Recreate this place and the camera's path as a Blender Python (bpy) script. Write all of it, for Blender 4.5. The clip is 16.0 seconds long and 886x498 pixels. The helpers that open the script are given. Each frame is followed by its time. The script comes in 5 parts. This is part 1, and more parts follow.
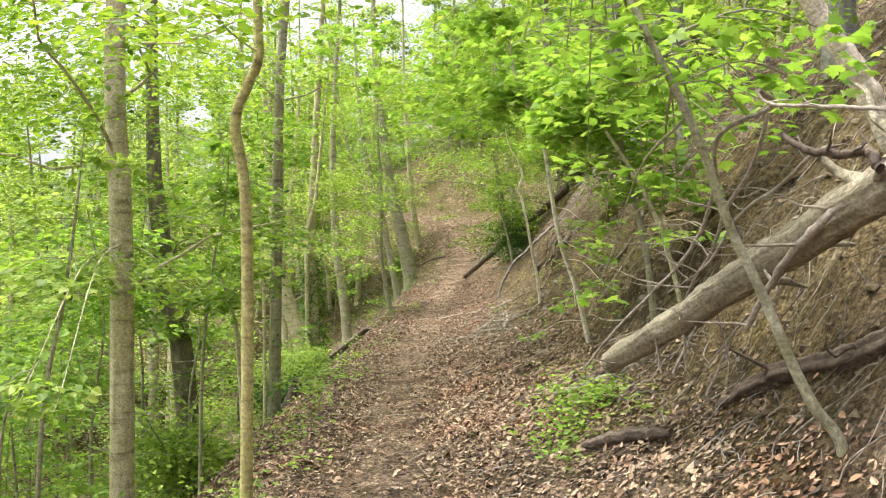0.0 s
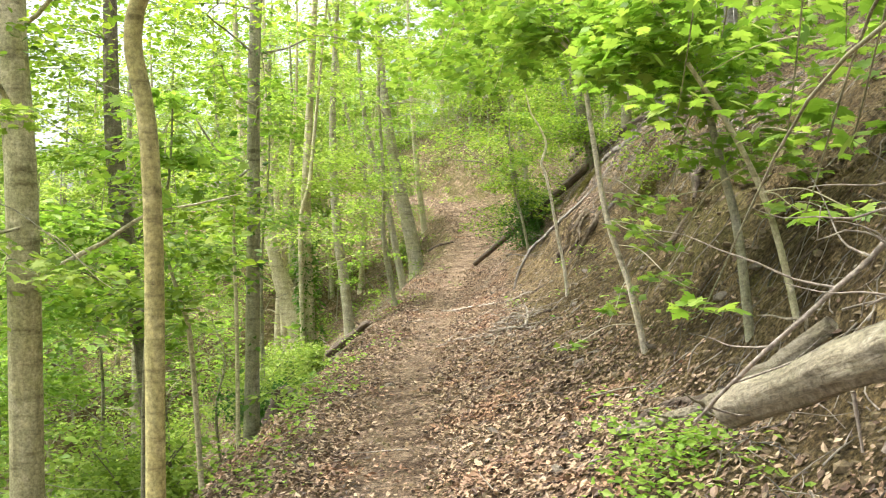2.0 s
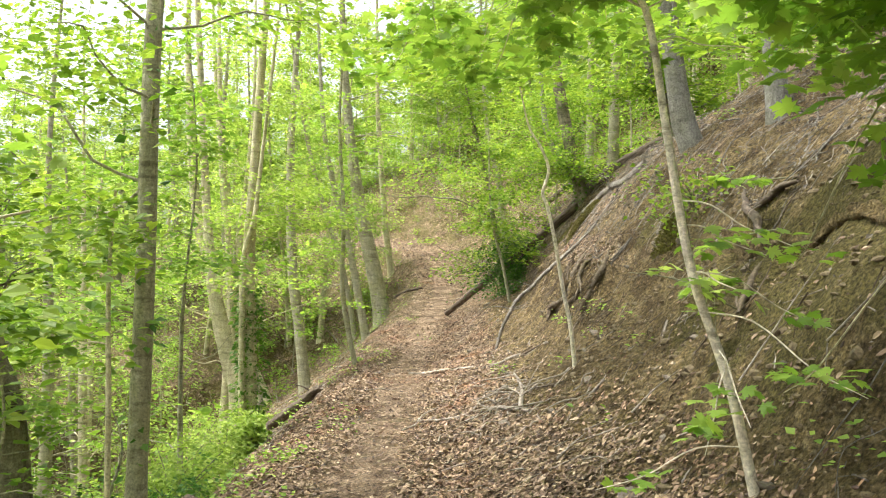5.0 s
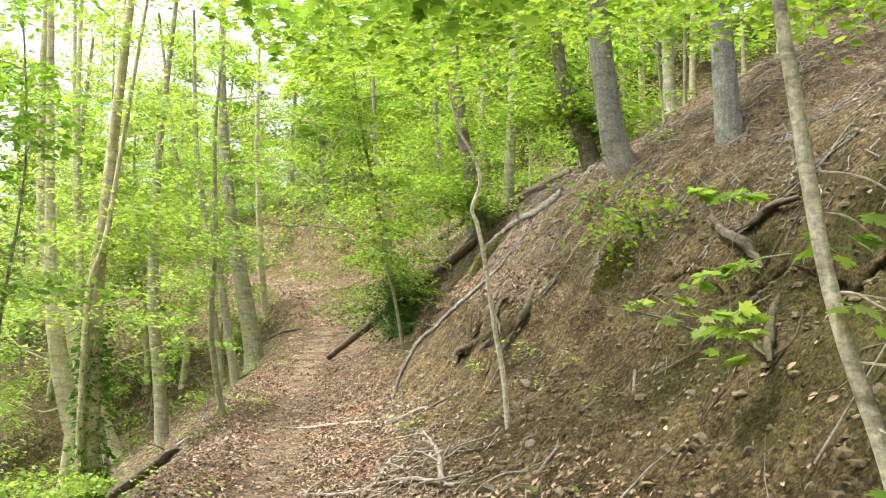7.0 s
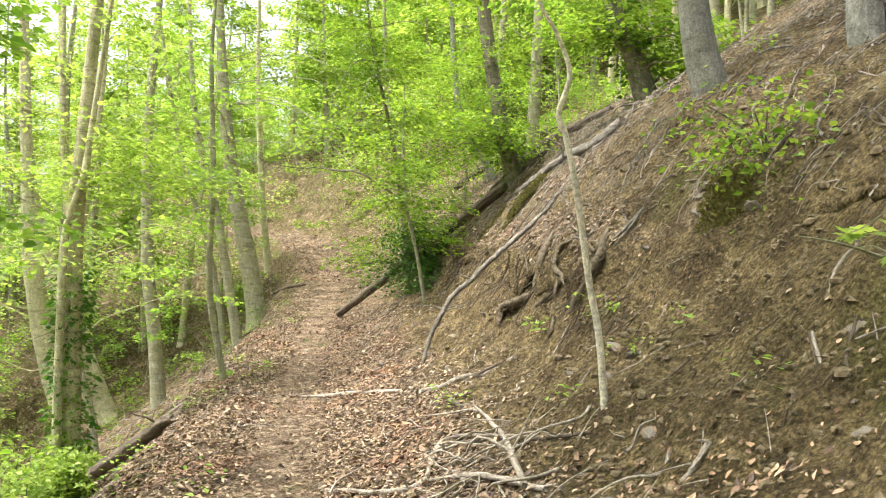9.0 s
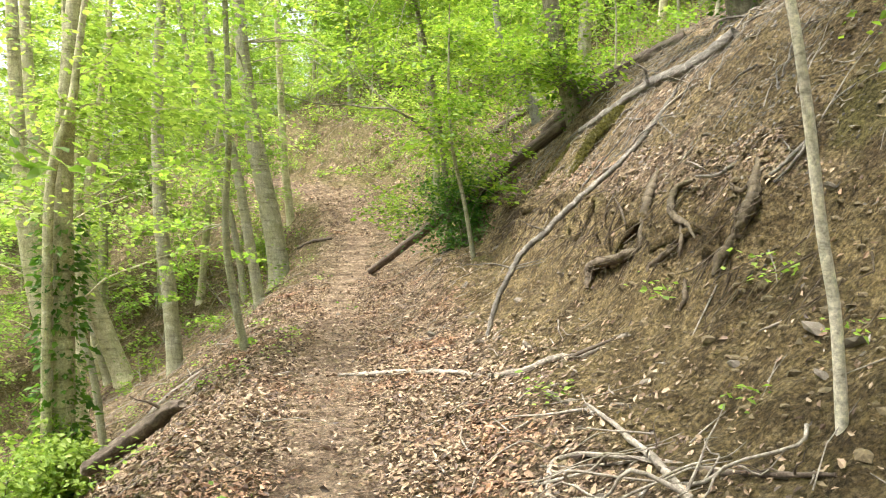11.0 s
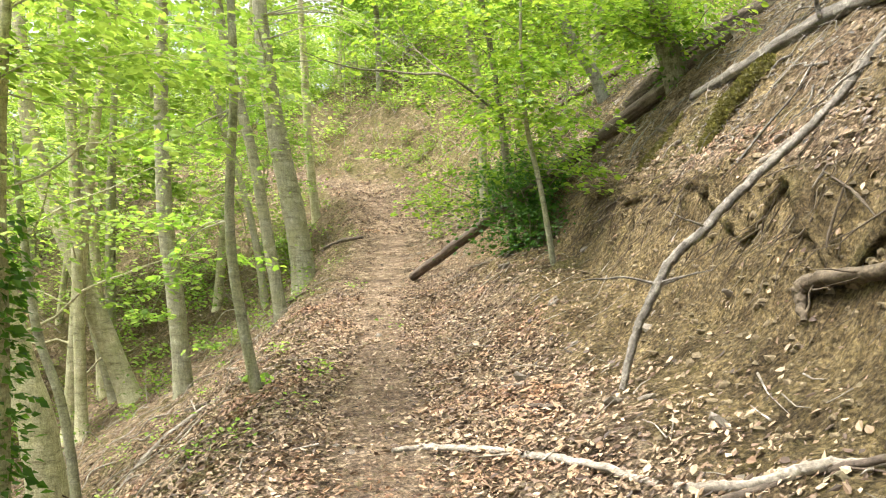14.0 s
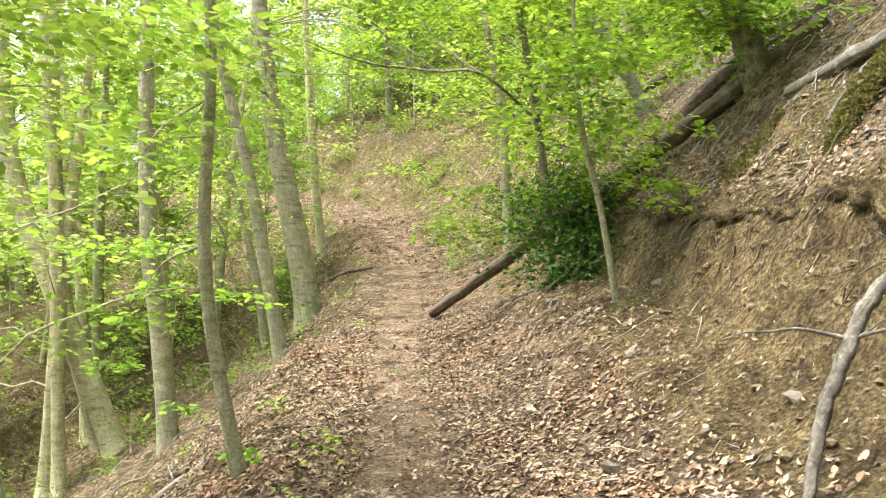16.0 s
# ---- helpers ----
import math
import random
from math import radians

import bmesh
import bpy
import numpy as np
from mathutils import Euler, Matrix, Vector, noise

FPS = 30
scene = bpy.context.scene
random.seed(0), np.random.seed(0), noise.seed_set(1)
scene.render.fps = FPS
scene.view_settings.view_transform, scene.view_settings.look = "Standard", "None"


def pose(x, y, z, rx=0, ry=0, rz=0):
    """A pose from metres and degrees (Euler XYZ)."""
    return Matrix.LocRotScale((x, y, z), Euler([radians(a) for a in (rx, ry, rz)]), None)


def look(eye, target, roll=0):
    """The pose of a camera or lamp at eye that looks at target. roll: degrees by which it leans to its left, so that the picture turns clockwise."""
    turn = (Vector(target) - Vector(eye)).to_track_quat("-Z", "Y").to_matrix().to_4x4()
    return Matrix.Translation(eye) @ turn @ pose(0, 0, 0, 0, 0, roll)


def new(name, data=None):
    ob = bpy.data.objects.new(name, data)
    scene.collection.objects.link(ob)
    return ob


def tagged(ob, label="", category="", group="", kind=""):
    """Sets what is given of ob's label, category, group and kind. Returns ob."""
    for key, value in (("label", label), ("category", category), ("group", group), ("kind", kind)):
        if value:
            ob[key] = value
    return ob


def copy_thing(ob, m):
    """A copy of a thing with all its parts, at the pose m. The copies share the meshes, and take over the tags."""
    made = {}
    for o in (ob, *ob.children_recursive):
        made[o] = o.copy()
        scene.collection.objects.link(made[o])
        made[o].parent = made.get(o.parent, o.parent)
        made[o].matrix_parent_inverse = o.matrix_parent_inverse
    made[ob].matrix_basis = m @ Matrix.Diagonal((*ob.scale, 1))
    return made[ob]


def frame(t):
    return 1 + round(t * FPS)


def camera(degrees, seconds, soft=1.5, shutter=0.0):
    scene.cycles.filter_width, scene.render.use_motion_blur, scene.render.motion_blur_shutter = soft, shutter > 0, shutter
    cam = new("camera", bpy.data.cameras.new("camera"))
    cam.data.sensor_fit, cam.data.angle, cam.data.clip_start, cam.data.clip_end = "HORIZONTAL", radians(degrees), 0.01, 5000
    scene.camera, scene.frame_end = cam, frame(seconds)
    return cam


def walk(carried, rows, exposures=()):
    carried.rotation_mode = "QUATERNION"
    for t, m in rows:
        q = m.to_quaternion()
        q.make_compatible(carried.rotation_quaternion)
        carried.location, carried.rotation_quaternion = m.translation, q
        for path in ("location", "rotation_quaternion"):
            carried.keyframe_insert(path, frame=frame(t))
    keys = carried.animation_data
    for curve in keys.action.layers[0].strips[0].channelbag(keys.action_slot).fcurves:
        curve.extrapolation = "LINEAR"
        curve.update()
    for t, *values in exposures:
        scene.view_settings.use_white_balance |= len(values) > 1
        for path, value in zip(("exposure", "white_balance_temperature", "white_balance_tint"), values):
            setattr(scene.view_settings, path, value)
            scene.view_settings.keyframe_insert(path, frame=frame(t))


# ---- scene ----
cam = camera(57.4, 16.0, soft=1.1)
METRES, EYE, TILT, LEAN, TURN = 15.0, 1.65, 0.0, 0.0, 0.0
ROWS = [
    (0.0, 0.0, 0.0, 0.0, 0.0, 0.0, -0.0),
    (0.5, 0.0021, 0.03, 0.0012, 0.17, -0.38, 0.07),
    (1.0, 0.0005, 0.0606, 0.0013, 0.31, -0.61, 0.13),
    (1.5, -0.0004, 0.0953, 0.0001, 0.43, -0.85, 0.18),
    (2.0, -0.0031, 0.1289, -0.0012, 0.48, -1.02, 0.22),
    (2.5, -0.0045, 0.1623, 0.001, 0.4, -1.13, 0.19),
    (3.0, -0.0029, 0.1939, 0.0032, 0.25, -1.12, 0.22),
    (5.5, -0.0092, 0.3338, 0.0028, -3.75, 3.41, -1.22),
    (6.0, -0.0125, 0.3638, 0.0004, -6.97, 4.61, -1.4),
    (6.5, -0.0167, 0.395, -0.0027, -9.75, 5.13, -1.52),
    (7.0, -0.0184, 0.4267, -0.002, -10.73, 5.31, -1.53),
    (7.5, -0.0207, 0.4571, -0.0028, -10.93, 5.36, -1.72),
    (8.0, -0.0214, 0.4871, -0.0048, -11.03, 5.14, -1.72),
    (8.5, -0.0235, 0.5179, -0.0076, -10.99, 3.89, -1.76),
    (9.0, -0.027, 0.5506, -0.009, -10.74, 2.41, -1.83),
    (11.5, -0.0369, 0.7127, -0.011, -9.03, -1.16, -1.72),
    (12.0, -0.0384, 0.7444, -0.0103, -8.7, -1.33, -1.67),
    (12.5, -0.0396, 0.7748, -0.0088, -8.34, -1.46, -1.62),
    (13.0, -0.0379, 0.8053, -0.0082, -8.07, -1.55, -1.56),
    (13.5, -0.0393, 0.8365, -0.0098, -7.84, -1.44, -1.52),
    (14.0, -0.041, 0.8696, -0.0108, -7.63, -1.1, -1.49),
    (14.5, -0.0409, 0.9027, -0.0109, -7.44, -0.74, -1.43),
    (15.0, -0.0415, 0.9327, -0.008, -7.28, -0.4, -1.36),
    (15.5, -0.0414, 0.9645, -0.0096, -7.18, 0.17, -1.34),
    (16.0, -0.0423, 0.9968, -0.012, -7.2, 1.02, -1.36),
]
walk(cam, [(t, pose(0, 0, EYE, TILT, LEAN, TURN) @ pose(METRES * x, METRES * y, METRES * z, 90 + pitch, roll, yaw)) for t, x, y, z, yaw, pitch, roll in ROWS],
     exposures=[(0.0, 1.4), (2.5, 1.68), (6.0, 1.62), (9.0, 1.72), (12.5, 1.76), (16.0, 1.86)])

# ---- world and sun ----
world = bpy.data.worlds.new("world")
scene.world = world
world.use_nodes = True
wt = world.node_tree
sky = wt.nodes.new("ShaderNodeTexSky")
SUN_ELEVATION, SUN_TURN = radians(69), radians(-85)
sky.sky_type, sky.sun_disc, sky.sun_elevation, sky.sun_rotation = "NISHITA", False, SUN_ELEVATION, SUN_TURN
sky.air_density, sky.dust_density, sky.ozone_density = 0.8, 6.0, 0.6
haze = wt.nodes.new("ShaderNodeHueSaturation")
haze.inputs["Saturation"].default_value, haze.inputs["Value"].default_value = 0.4, 1.0
wt.links.new(sky.outputs[0], haze.inputs["Color"])
wt.links.new(haze.outputs[0], wt.nodes["Background"].inputs[0])
wt.nodes["Background"].inputs[1].default_value = 0.15
sun = new("sun", bpy.data.lights.new("sun", "SUN"))
sun.data.energy, sun.data.angle, sun.data.color = 2.0, radians(30), (1.0, 0.95, 0.87)
to_sun = Vector((math.sin(SUN_TURN) * math.cos(SUN_ELEVATION), math.cos(SUN_TURN) * math.cos(SUN_ELEVATION), math.sin(SUN_ELEVATION)))
sun.matrix_world = look(to_sun * 60, (0, 0, 0))

# ---- materials ----
def nodes_of(name):
    m = bpy.data.materials.new(name)
    m.use_nodes = True
    t = m.node_tree
    return m, t, t.nodes["Principled BSDF"]


def noise_node(t, scale, detail=4, vector=None, rough=0.6):
    n = t.nodes.new("ShaderNodeTexNoise")
    n.inputs["Scale"].default_value, n.inputs["Detail"].default_value, n.inputs["Roughness"].default_value = scale, detail, rough
    if vector is not None:
        t.links.new(vector, n.inputs["Vector"])
    return n.outputs["Fac"]


def noise_colour(t, scale, vector):
    n = t.nodes.new("ShaderNodeTexNoise")
    n.inputs["Scale"].default_value = scale
    t.links.new(vector, n.inputs["Vector"])
    return n.outputs["Color"]


def ramp(t, fac, stops):
    r = t.nodes.new("ShaderNodeValToRGB")
    e = r.color_ramp.elements
    while len(e) < len(stops):
        e.new(0.5)
    for i, (pos, c) in enumerate(stops):
        e[i].position, e[i].color = pos, (*c, 1)
    t.links.new(fac, r.inputs[0])
    return r.outputs[0]


def mix(t, fac, a, b, how="MIX"):
    n = t.nodes.new("ShaderNodeMix")
    n.data_type, n.blend_type = "RGBA", how
    for socket, v in ((n.inputs[0], fac), (n.inputs[6], a), (n.inputs[7], b)):
        if isinstance(v, (int, float)):
            socket.default_value = v
        elif isinstance(v, tuple):
            socket.default_value = (*v, 1)
        else:
            t.links.new(v, socket)
    return n.outputs[2]


def maths(t, op, a, b=0.0):
    n = t.nodes.new("ShaderNodeMath")
    n.operation = op
    for socket, v in zip(n.inputs, (a, b)):
        if isinstance(v, (int, float)):
            socket.default_value = v
        else:
            t.links.new(v, socket)
    return n.outputs[0]


def bump(t, bsdf, height, strength, distance):
    b = t.nodes.new("ShaderNodeBump")
    b.inputs["Strength"].default_value, b.inputs["Distance"].default_value = strength, distance
    t.links.new(height, b.inputs["Height"])
    t.links.new(b.outputs[0], bsdf.inputs["Normal"])


def coords(t, sx=1, sy=1, sz=1):
    c, m = t.nodes.new("ShaderNodeTexCoord"), t.nodes.new("ShaderNodeMapping")
    m.inputs["Scale"].default_value = (sx, sy, sz)
    t.links.new(c.outputs["Object"], m.inputs[0])
    return m.outputs[0]


def leaf_material(name, dark, mid, light, through_gain=1.0):
    m, t, bsdf = nodes_of(name)
    rnd = t.nodes.new("ShaderNodeNewGeometry").outputs["Random Per Island"]
    patch = noise_node(t, 0.6, 2, coords(t))
    col = ramp(t, maths(t, "ADD", maths(t, "MULTIPLY", rnd, 0.6), maths(t, "MULTIPLY", patch, 0.4)), [(0.1, dark), (0.5, mid), (0.9, light)])
    t.links.new(col, bsdf.inputs["Base Color"])
    bsdf.inputs["Roughness"].default_value = 0.5
    bsdf.inputs["Specular IOR Level"].default_value = 0.35
    tr = t.nodes.new("ShaderNodeBsdfTranslucent")
    glow = mix(t, 1.0, col, (1.42 * through_gain, 1.45 * through_gain, 0.9), "MULTIPLY")
    t.links.new(glow, tr.inputs[0])
    ms = t.nodes.new("ShaderNodeMixShader")
    ms.inputs[0].default_value = 0.5
    t.links.new(bsdf.outputs[0], ms.inputs[1])
    t.links.new(tr.outputs[0], ms.inputs[2])
    t.links.new(ms.outputs[0], t.nodes["Material Output"].inputs[0])
    return m


def bark_material(name, dark, mid, light, moss, moss_amount=0.5, stretch=6.0, depth=0.01, ringed=True):
    m, t, bsdf = nodes_of(name)
    v = coords(t, stretch, stretch, 1.2)
    grain = noise_node(t, 3.0, 8, v, 0.7)
    blot = noise_node(t, 1.3, 4, coords(t))
    col = ramp(t, grain, [(0.25, dark), (0.5, mid), (0.78, light)])
    green = ramp(t, blot, [(0.62 - 0.3 * moss_amount, (0, 0, 0)), (0.75, (1, 1, 1))])
    col = mix(t, maths(t, "MULTIPLY", green, 0.75), col, moss)
    spots = ramp(t, noise_node(t, 7.0, 4, coords(t)), [(0.56, (0, 0, 0)), (0.64, (1, 1, 1))])
    col = mix(t, maths(t, "MULTIPLY", spots, 0.5), col, light)
    if ringed:
        rings = noise_node(t, 1.6, 5, coords(t, 1.5, 1.5, 7), 0.7)
        col = mix(t, 1.0, col, ramp(t, rings, [(0.34, (0.5, 0.48, 0.44)), (0.46, (1, 1, 1)), (0.66, (1.2, 1.2, 1.18))]), "MULTIPLY")
    fleck = noise_node(t, 48.0, 7, coords(t), 0.75)
    col = mix(t, 1.0, col, ramp(t, fleck, [(0.32, (0.45, 0.44, 0.43)), (0.5, (0.95, 0.95, 0.95)), (0.7, (1.5, 1.5, 1.5))]), "MULTIPLY")
    t.links.new(col, bsdf.inputs["Base Color"])
    bsdf.inputs["Roughness"].default_value = 0.85
    bump(t, bsdf, maths(t, "ADD", grain, maths(t, "MULTIPLY", fleck, 0.5)), 0.8, depth)
    return m


def ground_material():
    m, t, bsdf = nodes_of("forest_soil")
    zone = t.nodes.new("ShaderNodeAttribute")
    zone.attribute_name = "zone"
    split = t.nodes.new("ShaderNodeSeparateColor")
    t.links.new(zone.outputs["Color"], split.inputs[0])
    v = coords(t)
    big, mid, fine = noise_node(t, 0.8, 5, v), noise_node(t, 5.0, 9, v, 0.78), noise_node(t, 38.0, 6, v, 0.75)
    litter = ramp(t, mid, [(0.38, (0.1, 0.072, 0.046)), (0.5, (0.28, 0.205, 0.132)), (0.64, (0.43, 0.33, 0.22))])
    soil = ramp(t, mid, [(0.36, (0.066, 0.05, 0.021)), (0.5, (0.16, 0.122, 0.053)), (0.64, (0.255, 0.198, 0.095))])
    trail = ramp(t, mid, [(0.36, (0.2, 0.14, 0.1)), (0.5, (0.35, 0.255, 0.185)), (0.66, (0.48, 0.37, 0.28))])
    cells = t.nodes.new("ShaderNodeTexVoronoi")
    cells.inputs["Scale"].default_value = 38.0
    warp = mix(t, 0.06, v, noise_colour(t, 9.0, v))
    t.links.new(warp, cells.inputs["Vector"])
    tone = t.nodes.new("ShaderNodeSeparateColor")
    t.links.new(cells.outputs["Color"], tone.inputs[0])
    scraps = ramp(t, tone.outputs[0], [(0.0, (0.035, 0.024, 0.015)), (0.35, (0.11, 0.078, 0.046)), (0.65, (0.21, 0.157, 0.098)), (1.0, (0.37, 0.3, 0.205))])
    flakes = t.nodes.new("ShaderNodeTexVoronoi")
    flakes.inputs["Scale"].default_value = 13.0
    t.links.new(mix(t, 0.1, v, noise_colour(t, 6.0, v)), flakes.inputs["Vector"])
    shade = t.nodes.new("ShaderNodeSeparateColor")
    t.links.new(flakes.outputs["Color"], shade.inputs[0])
    leafy = ramp(t, shade.outputs[1], [(0.0, (0.03, 0.02, 0.013)), (0.3, (0.1, 0.066, 0.042)), (0.6, (0.22, 0.157, 0.104)), (0.85, (0.36, 0.28, 0.2)), (1.0, (0.5, 0.42, 0.31))])
    litter = mix(t, 0.45, mix(t, 0.6, litter, scraps), leafy)
    soil = mix(t, 0.3, soil, scraps)
    trail = mix(t, 0.3, mix(t, 0.3, trail, scraps), leafy)
    blotch = ramp(t, noise_node(t, 2.3, 4, v, 0.65), [(0.36, (0.55, 0.52, 0.5)), (0.5, (0.95, 0.95, 0.95)), (0.66, (1.3, 1.3, 1.28))])
    edge = maths(t, "MULTIPLY", maths(t, "SUBTRACT", big, 0.5), 1.2)
    bare = ramp(t, maths(t, "ADD", split.outputs[1], edge), [(0.35, (0, 0, 0)), (0.6, (1, 1, 1))])
    trod = ramp(t, maths(t, "ADD", split.outputs[0], edge), [(0.35, (0, 0, 0)), (0.7, (1, 1, 1))])
    col = mix(t, 1.0, mix(t, trod, mix(t, bare, litter, soil), trail), blotch, "MULTIPLY")
    green = ramp(t, maths(t, "ADD", noise_node(t, 2.2, 5, v), maths(t, "MULTIPLY", split.outputs[2], 0.25)), [(0.6, (0, 0, 0)), (0.74, (1, 1, 1))])
    col = mix(t, maths(t, "MULTIPLY", green, 0.6), col, (0.105, 0.1, 0.028))
    crumbs = ramp(t, fine, [(0.38, (0.42, 0.41, 0.41)), (0.5, (1.08, 1.07, 1.05)), (0.62, (1.95, 1.88, 1.75))])
    col = mix(t, 1.0, col, crumbs, "MULTIPLY")
    t.links.new(col, bsdf.inputs["Base Color"])
    bsdf.inputs["Roughness"].default_value = 0.95
    bsdf.inputs["Specular IOR Level"].default_value = 0.2
    clods = t.nodes.new("ShaderNodeTexVoronoi")
    clods.inputs["Scale"].default_value = 16.0
    t.links.new(v, clods.inputs["Vector"])
    lumps = maths(t, "ADD", maths(t, "MULTIPLY", mid, 1.8), maths(t, "ADD", fine, maths(t, "MULTIPLY", clods.outputs["Distance"], -0.7)))
    bump(t, bsdf, lumps, 1.0, 0.07)
    return m


def litter_material(name, stops, reddish=0.45):
    m, t, bsdf = nodes_of(name)
    rnd = t.nodes.new("ShaderNodeNewGeometry").outputs["Random Per Island"]
    col = ramp(t, rnd, stops)
    drift = ramp(t, noise_node(t, 0.9, 3, coords(t)), [(0.52, (0, 0, 0)), (0.66, (1, 1, 1))])
    col = mix(t, maths(t, "MULTIPLY", drift, reddish), col, mix(t, 1.0, col, (1.25, 0.78, 0.6), "MULTIPLY"))
    col = mix(t, 0.5, col, ramp(t, noise_node(t, 60, 3, coords(t)), [(0.3, (0.3, 0.25, 0.2)), (0.7, (1.0, 0.97, 0.94))]), "MULTIPLY")
    t.links.new(col, bsdf.inputs["Base Color"])
    bsdf.inputs["Roughness"].default_value = 0.6
    return m


GROUND = ground_material()
LITTER = litter_material("dry_leaves", [(0.0, (0.04, 0.026, 0.016)), (0.2, (0.13, 0.08, 0.048)), (0.45, (0.25, 0.168, 0.103)), (0.72, (0.38, 0.275, 0.175)), (1.0, (0.55, 0.43, 0.29))])
GREY_LITTER = litter_material("weathered_leaves", [(0.0, (0.03, 0.025, 0.019)), (0.35, (0.1, 0.083, 0.062)), (0.7, (0.2, 0.172, 0.133)), (1.0, (0.4, 0.36, 0.295))], 0.0)
BEECH_LEAF = leaf_material("beech_leaf", (0.06, 0.125, 0.014), (0.18, 0.29, 0.035), (0.34, 0.42, 0.07))
# young leaves, paled to paint haze and backlight into far and downhill foliage
YOUNG_HAZE_LEAF = leaf_material("young_haze_leaf", (0.11, 0.19, 0.03), (0.26, 0.37, 0.07), (0.44, 0.53, 0.15))
MAPLE_LEAF = leaf_material("maple_leaf", (0.1, 0.2, 0.028), (0.22, 0.36, 0.055), (0.37, 0.49, 0.11))
SHRUB_LEAF = leaf_material("shrub_leaf", (0.025, 0.075, 0.014), (0.05, 0.13, 0.02), (0.09, 0.18, 0.025))
IVY_LEAF = leaf_material("ivy_leaf", (0.03, 0.085, 0.012), (0.075, 0.165, 0.02), (0.14, 0.25, 0.035), 1.0)
BEECH_BARK = bark_material("beech_bark", (0.15, 0.142, 0.095), (0.29, 0.28, 0.2), (0.46, 0.445, 0.34), (0.225, 0.225, 0.085), 0.95)
YOUNG_BARK = bark_material("young_bark", (0.25, 0.22, 0.08), (0.45, 0.4, 0.165), (0.6, 0.55, 0.28), (0.21, 0.22, 0.07), 0.8)
PALE_BARK = bark_material("pale_bark", (0.25, 0.225, 0.125), (0.47, 0.435, 0.275), (0.66, 0.62, 0.44), (0.22, 0.23, 0.09), 0.6)
GREY_BARK = bark_material("grey_bark", (0.1, 0.098, 0.084), (0.2, 0.197, 0.17), (0.33, 0.325, 0.29), (0.15, 0.16, 0.09), 0.5)
DARK_BARK = bark_material("dark_bark", (0.065, 0.056, 0.038), (0.17, 0.152, 0.1), (0.34, 0.31, 0.22), (0.1, 0.11, 0.045), 0.4, 5.0, 0.02)
DEAD_WOOD = bark_material("dead_wood", (0.1, 0.084, 0.065), (0.29, 0.25, 0.2), (0.5, 0.45, 0.38), (0.17, 0.16, 0.09), 0.2, 8.0, ringed=False)
BLEACHED = bark_material("bleached_bark", (0.36, 0.315, 0.235), (0.62, 0.56, 0.44), (0.8, 0.74, 0.61), (0.4, 0.36, 0.22), 0.1)
GREY_WOOD = bark_material("grey_wood", (0.04, 0.034, 0.027), (0.17, 0.15, 0.122), (0.44, 0.405, 0.345), (0.06, 0.055, 0.045), 0.6, 9.0, 0.02, ringed=False)
ROT_WOOD = bark_material("rotten_wood", (0.03, 0.022, 0.016), (0.1, 0.074, 0.053), (0.25, 0.2, 0.15), (0.09, 0.1, 0.04), 0.35, 8.0, ringed=False)
MOSS_ROOT = bark_material("moss_root", (0.035, 0.026, 0.015), (0.095, 0.072, 0.042), (0.2, 0.16, 0.1), (0.115, 0.1, 0.035), 0.4, 7.0, ringed=False)
ROOT_BARK = bark_material("root_bark", (0.03, 0.021, 0.013), (0.09, 0.066, 0.04), (0.19, 0.15, 0.1), (0.15, 0.125, 0.05), 0.2, 7.0, ringed=False)
OLD_LOG = bark_material("old_log", (0.1, 0.088, 0.062), (0.3, 0.265, 0.185), (0.52, 0.47, 0.36), (0.2, 0.19, 0.09), 0.6, 10.0, 0.03, ringed=False)
MOSS = leaf_material("moss", (0.055, 0.05, 0.014), (0.125, 0.115, 0.03), (0.21, 0.185, 0.06), 0.7)
CLOD = bark_material("clod", (0.06, 0.044, 0.024), (0.14, 0.105, 0.056), (0.23, 0.178, 0.1), (0.1, 0.085, 0.045), 0.2, 12.0, 0.004, ringed=False)
STONE = bark_material("stone", (0.09, 0.072, 0.054), (0.19, 0.16, 0.125), (0.32, 0.28, 0.23), (0.15, 0.12, 0.08), 0.2, 12.0, 0.004, ringed=False)

# ---- mesh helpers ----
def quick_mesh(name, verts, faces, material, smooth=False):
    """A mesh from an n x 3 array and an m x 3 or m x 4 array."""
    verts, faces = np.asarray(verts, np.float32), np.asarray(faces, np.int32)
    me = bpy.data.meshes.new(name)
    n, k = faces.shape
    me.vertices.add(len(verts))
    me.vertices.foreach_set("co", verts.ravel())
    me.loops.add(n * k)
    me.loops.foreach_set("vertex_index", faces.ravel())
    me.polygons.add(n)
    me.polygons.foreach_set("loop_start", np.arange(0, n * k, k, dtype=np.int32))
    me.polygons.foreach_set("use_smooth", np.full(n, smooth))
    me.update(calc_edges=True)
    me.materials.append(material)
    return me


class Pile:
    """Gathers tubes or leaves into one mesh."""

    def __init__(self):
        self.v, self.f, self.n, self.origin = [], [], 0, np.zeros(3)

    def add(self, v, f):
        self.v.append(v)
        self.f.append(np.asarray(f) + self.n)
        self.n += len(v)

    def mesh(self, name, material, smooth=False):
        return quick_mesh(name, np.concatenate(self.v), np.concatenate(self.f), material, smooth)


def part(name, me, parent, label=""):
    ob = new(name, me)
    ob.parent = parent
    return tagged(ob, label)


